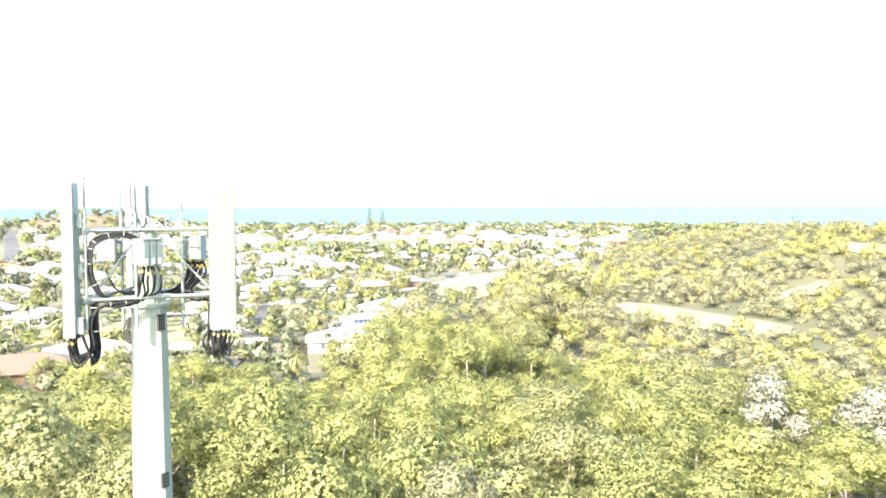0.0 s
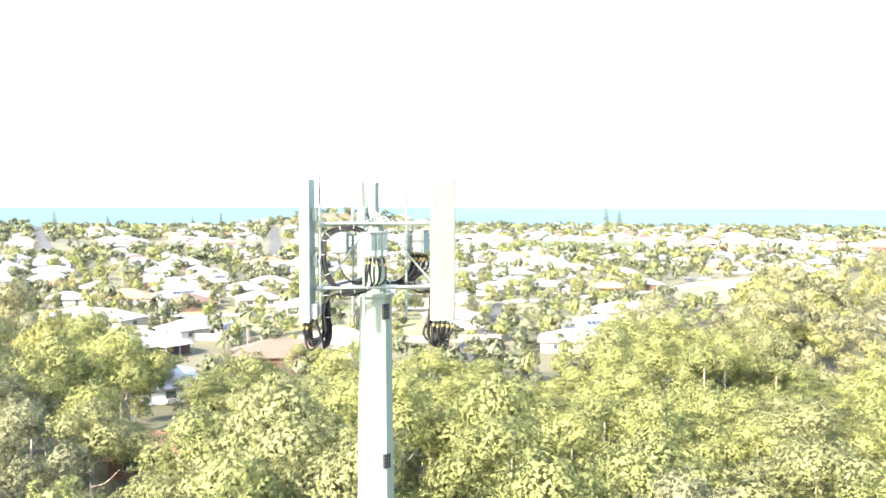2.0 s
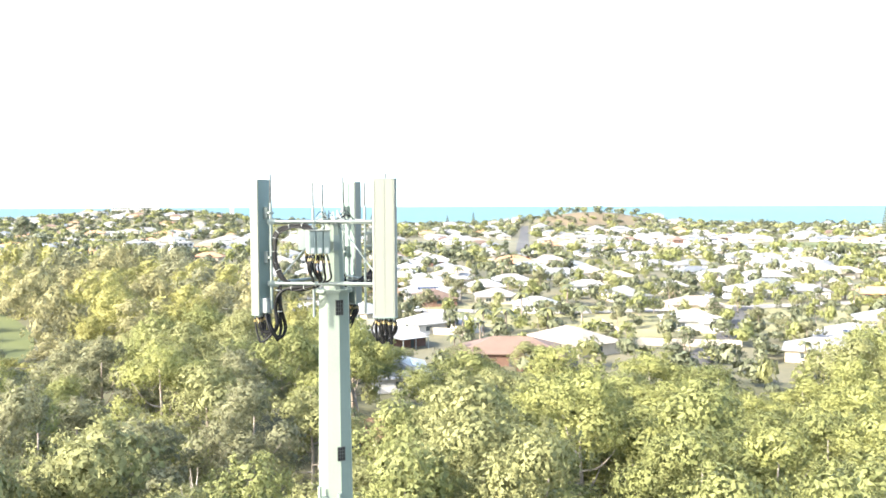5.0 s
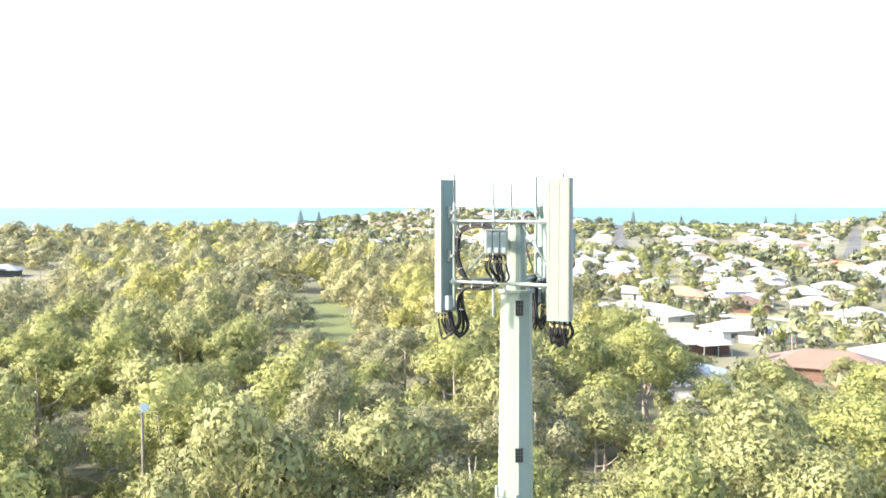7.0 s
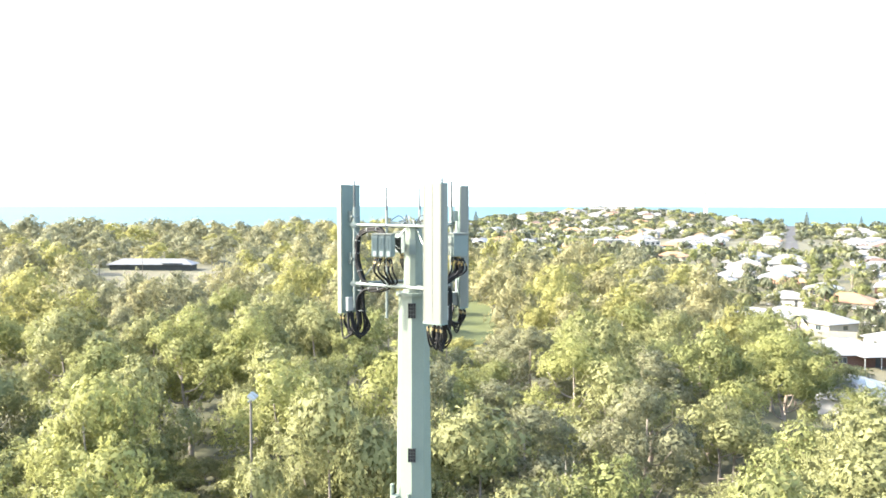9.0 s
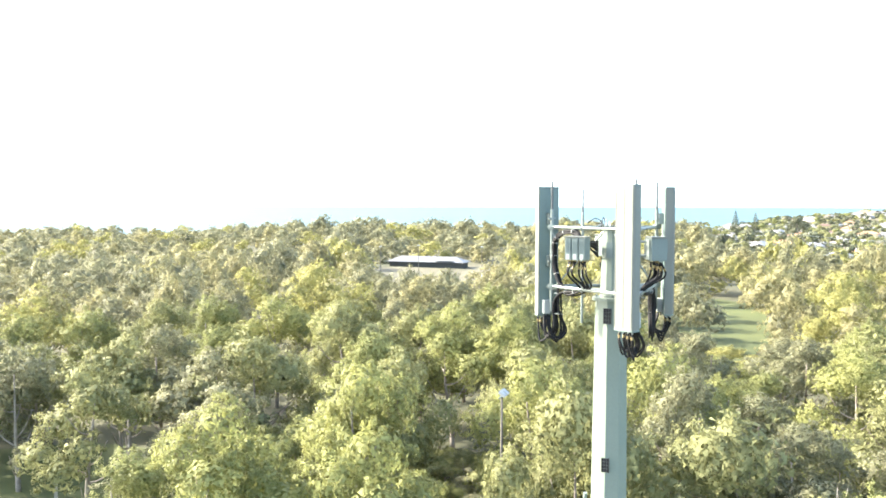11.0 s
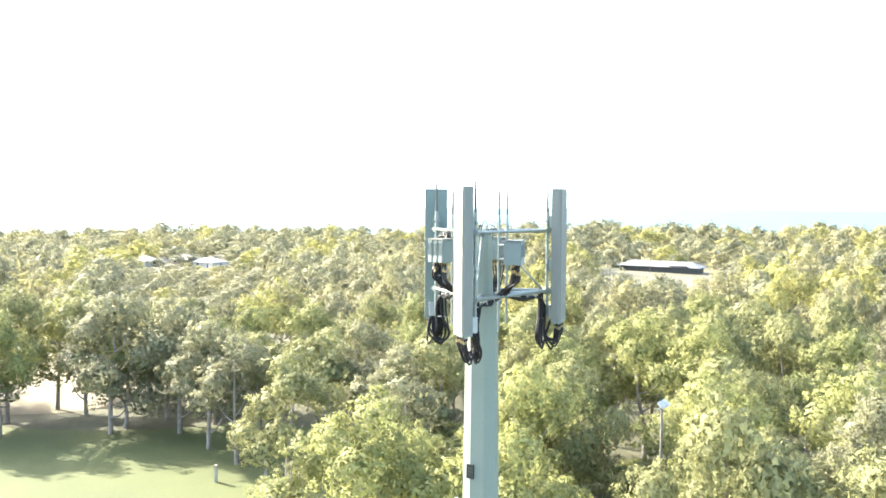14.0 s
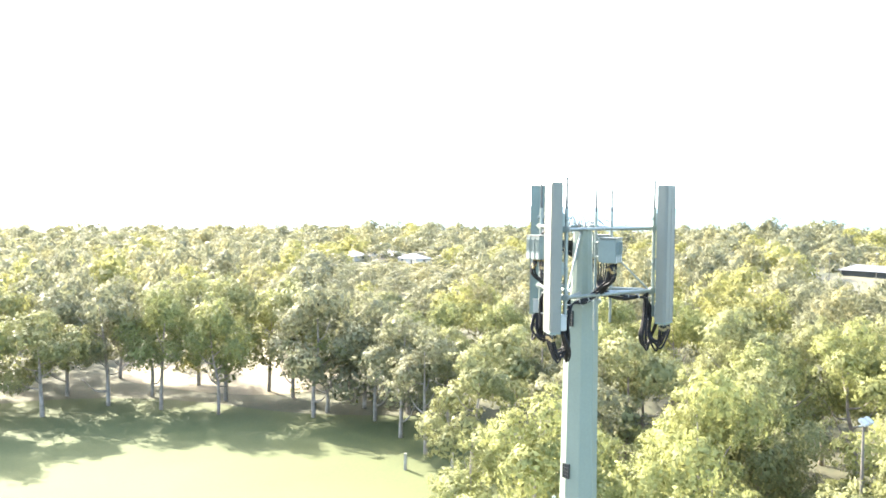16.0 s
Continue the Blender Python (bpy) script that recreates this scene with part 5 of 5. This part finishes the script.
def conifer(x, y, h, rx, words, seed, dark="dark"):
    rng = np.random.default_rng(seed)
    t = thing("conifer", words, "conifer", pose(x, y, float(land(x, y))))
    part("trunk", rod(bmesh.new(), (0, 0, -0.3), (0, 0, h * 0.9), 0.02 * h, 0.03, 8), M_BARK, t)
    masses, tiers = [], 12
    for k in range(tiers):
        u = k / (tiers - 1)
        w = rx * (1 - u) ** 0.8 + 0.1
        for j in range(5 if w > 0.6 else 2):
            a = j * 1.2566 + k * 0.6
            masses.append(((math.cos(a) * w * 0.6, math.sin(a) * w * 0.6, h * (0.10 + 0.88 * u)), (w * 0.5 + 0.1, w * 0.5 + 0.1, h * 0.035 + 0.05)))
    v, nn, f = foliage(rng, masses, 3, 2, 3, 4, 0.02 * h + 0.1, 0.2)
    part_np("crown", v, f, LEAF[dark], t, normals=nn)


for k, (dx, dy) in enumerate([(0, 0), (1.6, 1.0), (3.0, 2.2), (-1.2, -0.6)]):
    conifer(-117 + dx, 178 + dy, 6.5 + (k % 2) * 0.6, 1.0, "narrow dark pencil pine beside a driveway", 200 + k)
for k, (x, y, h, rx) in enumerate([(-48, 1005, 30, 6.0), (-33, 1007, 27, 6.0), (-484, 892, 22, 4.0), (-860, 480, 25, 6.5), (-848, 497, 23, 6.0), (-330, 960, 16, 5), (-180, 985, 15, 6), (-165, 990, 14, 6), (470, 1020, 18, 4), (-640, 900, 18, 4), (-560, 960, 17, 4), (-700, 880, 22, 5)]):
    conifer(x, y, h, rx, "tall dark coastal pine on the horizon", 220 + k)
for k, (x, y, h, rx) in enumerate([(-640, 413, 23, 12), (-655, 425, 21, 10), (-170, 988, 15, 8), (-420, 1000, 12, 6)]):
    tree("dark", 300 + k, h, rx, 6, 8, (3, 4, 5), 1.0, M_BARK, pose(x, y, float(land(x, y))), words="broad dark tree rising above the far suburb", crown=0.7, group="")


# ---------------------------------------------------------------- smaller things
def lamp_post(x, y, h, rz, words, n=2):
    t = thing("floodlight_pole", words, "light pole", pose(x, y, float(land(x, y)), 0, 0, rz))
    part("pole", rod(bmesh.new(), (0, 0, -0.3), (0, 0, h), 0.15, 0.085, 10), M_TWIG, t)
    part("crossarm", box(bmesh.new(), (0, 0, h - 0.05), (0.12, 1.5, 0.10), 0, 0.01), M_GALV, t)
    for k in range(n):
        bm = bmesh.new()
        bmesh.ops.create_cube(bm, size=1.0, matrix=pose(0.15, (k - (n - 1) / 2) * 0.75, h + 0.22, 0, 35, 0) @ Matrix.Diagonal((0.62, 0.55, 0.22, 1)))
        bmesh.ops.bevel(bm, geom=list(bm.edges), offset=0.05, segments=2, affect="EDGES")
        part("floodlight", bm, M_LABEL, t)


lamp_post(-48.4, 10.2, 18.1, 60, "grey floodlight pole with pale lamp heads among trees")
for x, y in ((-391, 55), (-377, 83), (-384, 36), (-392, 118)):
    lamp_post(x, y, 11.5, 20, "tall thin floodlight pole beside a playing field")

club = thing("clubhouse", "long low clubhouse with a pale grey roof beside playing field", "building", pose(-404, 62, float(land(-404, 62)), 0, 0, 62))
part("wall", box(bmesh.new(), (0, 0, 1.4), (38, 9, 3.4)), M_DARK, club)
bm = bmesh.new(); hip(bm, 38, 9, 2.8, 1.2, 24)
part("roof", bm, ROOFS["grey"], club)
bm = box(bmesh.new(), (10, 0, 3.5), (9, 12, 0.2))
part("awning", bm, ROOFS["white"], club)
for k in range(8):
    part("window", box(bmesh.new(), (-16 + k * 4.4, 4.52, 1.6), (2.2, 0.08, 1.4)), M_GLASS, club)


def block(x, y, rz, w, d, floors, words, roof="white"):
    """A block of several floors with rows of windows."""
    t = thing("apartment_block", words, "building", at(x, y, rz))
    h = floors * 3.0
    part("wall", box(bmesh.new(), (0, 0, h / 2 - 1), (w, d, h + 2)), WALLS["white"], t)
    part("roof", box(bmesh.new(), (0, 0, h + 0.15), (w + 0.8, d + 0.8, 0.3)), ROOFS[roof], t)
    for f in range(floors):
        for k in range(int(w // 3.5)):
            part("window", box(bmesh.new(), ((k + 0.5) * 3.5 - (w // 3.5) * 1.75, -d / 2 - 0.02, f * 3 + 1.6), (2.1, 0.1, 1.4)), M_GLASS, t)


block(-934, 947, 45, 6, 6, max(2, round((50 - float(land(-934, 947))) / 3)), "slender grey tower on the headland", "grey")
for k, (x, y, w, fl) in enumerate([(-1005, 850, 30, 3), (-1040, 830, 26, 3), (-985, 900, 22, 2), (-1060, 800, 20, 2), (-950, 930, 24, 2), (-880, 1010, 20, 3), (-480, 395, 20, 2), (-455, 410, 14, 2)]):
    block(x, y, 42 + k * 3, w, 12, fl, "pale flat-roofed building on rising ground")
block(110, 520, 10, 60, 30, 1, "large white-roofed shed beyond the houses")


def car(x, y, rz, paint):
    t = thing("car", "%s car parked in a residential street" % paint, "car", pose(x, y, float(land(x, y)) + 0.3, 0, 0, rz), "parked cars")
    bm = bmesh.new()
    prof = [(-2.1, 0.35), (-2.15, 0.75), (-1.9, 0.95), (1.0, 0.98), (2.0, 0.80), (2.12, 0.40)]
    lo = [[bm.verts.new((px, sgn * 0.86, pz)) for px, pz in prof] for sgn in (-1, 1)]
    for k in range(len(prof)):
        k2 = (k + 1) % len(prof)
        bm.faces.new((lo[0][k], lo[0][k2], lo[1][k2], lo[1][k]))
    bm.faces.new(lo[0][::-1]); bm.faces.new(lo[1])
    bmesh.ops.recalc_face_normals(bm, faces=bm.faces)
    body = part("body", bm, M_CAR[paint], t)
    bm = bmesh.new()
    a = [bm.verts.new((px, sy * py, pz)) for px, py, pz in ((-1.8, 0.8, 0.95), (0.95, 0.8, 0.97), (0.35, 0.66, 1.45), (-1.4, 0.66, 1.45)) for sy in (-1, 1)]
    for f in ((0, 2, 4, 6), (1, 7, 5, 3), (2, 3, 5, 4), (0, 6, 7, 1), (4, 5, 7, 6)):
        bm.faces.new([a[i] for i in f])
    bmesh.ops.recalc_face_normals(bm, faces=bm.faces)
    cab = part("cabin_glass", bm, M_GLASS, t)
    part("roof_panel", box(bmesh.new(), (-0.52, 0, 1.46), (1.75, 1.30, 0.04)), M_CAR[paint], t)
    for wx in (-1.35, 1.3):
        for wy in (-0.78, 0.78):
            w = part("wheel", rod(bmesh.new(), (wx, wy - 0.1, 0.32), (wx, wy + 0.1, 0.32), 0.32, n=14), M_RUBBER, t)
            part("rim", rod(bmesh.new(), (wx, wy - 0.11, 0.32), (wx, wy + 0.11, 0.32), 0.19, n=10), M_GALV, w)


for x, y, rz, paint in ((-58, 282, 40, "white"), (-154, 226, 20, "silver"), (-150, 222, 25, "dark"), (20, 350, 10, "dark"), (26, 353, 15, "silver"), (-60, 285, 40, "silver"), (-33, 152, 75, "white"), (-240, 545, 112, "white"), (-380, 455, 128, "silver"), (-410, 487, 128, "dark"), (-127, 203, 30, "white")):
    car(x, y, rz, paint)


def fence(x0, y0, x1, y1, h=1.7):
    n = max(2, int(math.hypot(x1 - x0, y1 - y0) / 2.4))
    t = thing("fence", "weathered timber paling fence round a back yard", "fence", pose(x0, y0, float(land(x0, y0))))
    dx, dy = (x1 - x0) / n, (y1 - y0) / n
    rz = math.degrees(math.atan2(dy, dx))
    for k in range(n):
        part("panel", box(bmesh.new(), (dx * (k + 0.5), dy * (k + 0.5), h / 2), (math.hypot(dx, dy) - 0.06, 0.05, h), rz), M_FENCE, t)
        part("post", box(bmesh.new(), (dx * k, dy * k, h / 2), (0.10, 0.10, h + 0.1), rz), M_FENCE, t)


fence(-128, 171, -118, 181)
fence(-150, 176, -130, 168)
fence(-118, 165, -92, 171)
fence(-52, 178, -30, 186)
fence(-70, 205, -60, 190)
for x, y in ((-84, -31), (-81, -36)):
    t = thing("bollard", "short grey timber post at the edge of a lawn", "post", pose(x, y, 0))
    part("post", box(bmesh.new(), (0, 0, 0.9), (0.35, 0.35, 2.4), 12, 0.03), M_FENCE, t)


# overhead power line across the suburb
def power_pole(x, y, h, rz):
    t = thing("power_pole", "grey timber power pole with a crossarm among houses", "power pole", pose(x, y, float(land(x, y)), 0, 0, rz), "power poles")
    part("pole", rod(bmesh.new(), (0, 0, -0.4), (0, 0, h), 0.16, 0.11, 8), M_TWIG, t)
    part("crossarm", box(bmesh.new(), (0, 0, h - 0.4), (0.12, 2.2, 0.12)), M_TWIG, t)
    for k in (-0.95, 0.95):
        part("insulator", rod(bmesh.new(), (0, k, h - 0.34), (0, k, h - 0.12), 0.06, n=8), M_LABEL, t)


LINE = [(-560, 355), (-455, 392), (-350, 432), (-250, 470), (-140, 512)]
span_dir = (Vector(LINE[-1]) - Vector(LINE[0])).normalized()
for x, y in LINE:
    power_pole(x, y, 9.4, math.degrees(math.atan2(span_dir.y, span_dir.x)))
for (x0, y0), (x1, y1) in zip(LINE, LINE[1:]):
    wires = thing("power_line", "thin overhead power wires between poles", "power line", pose(x0, y0, float(land(x0, y0))), "overhead power lines")
    for k in (-0.95, 0.95):
        side = Vector((-span_dir.y, span_dir.x, 0)) * k
        a, b = Vector((x0, y0, float(land(x0, y0)) + 9.3)) + side, Vector((x1, y1, float(land(x1, y1)) + 9.3)) + side
        pts = [a.lerp(b, i / 10) - Vector((0, 0, 6.4 * (i / 10) * (1 - i / 10))) for i in range(11)]
        bm = hose(bmesh.new(), pts, 0.045, 4)
        bm.transform(Matrix.Translation(-Vector((x0, y0, float(land(x0, y0))))))
        part("wire", bm, M_GALV, wires)
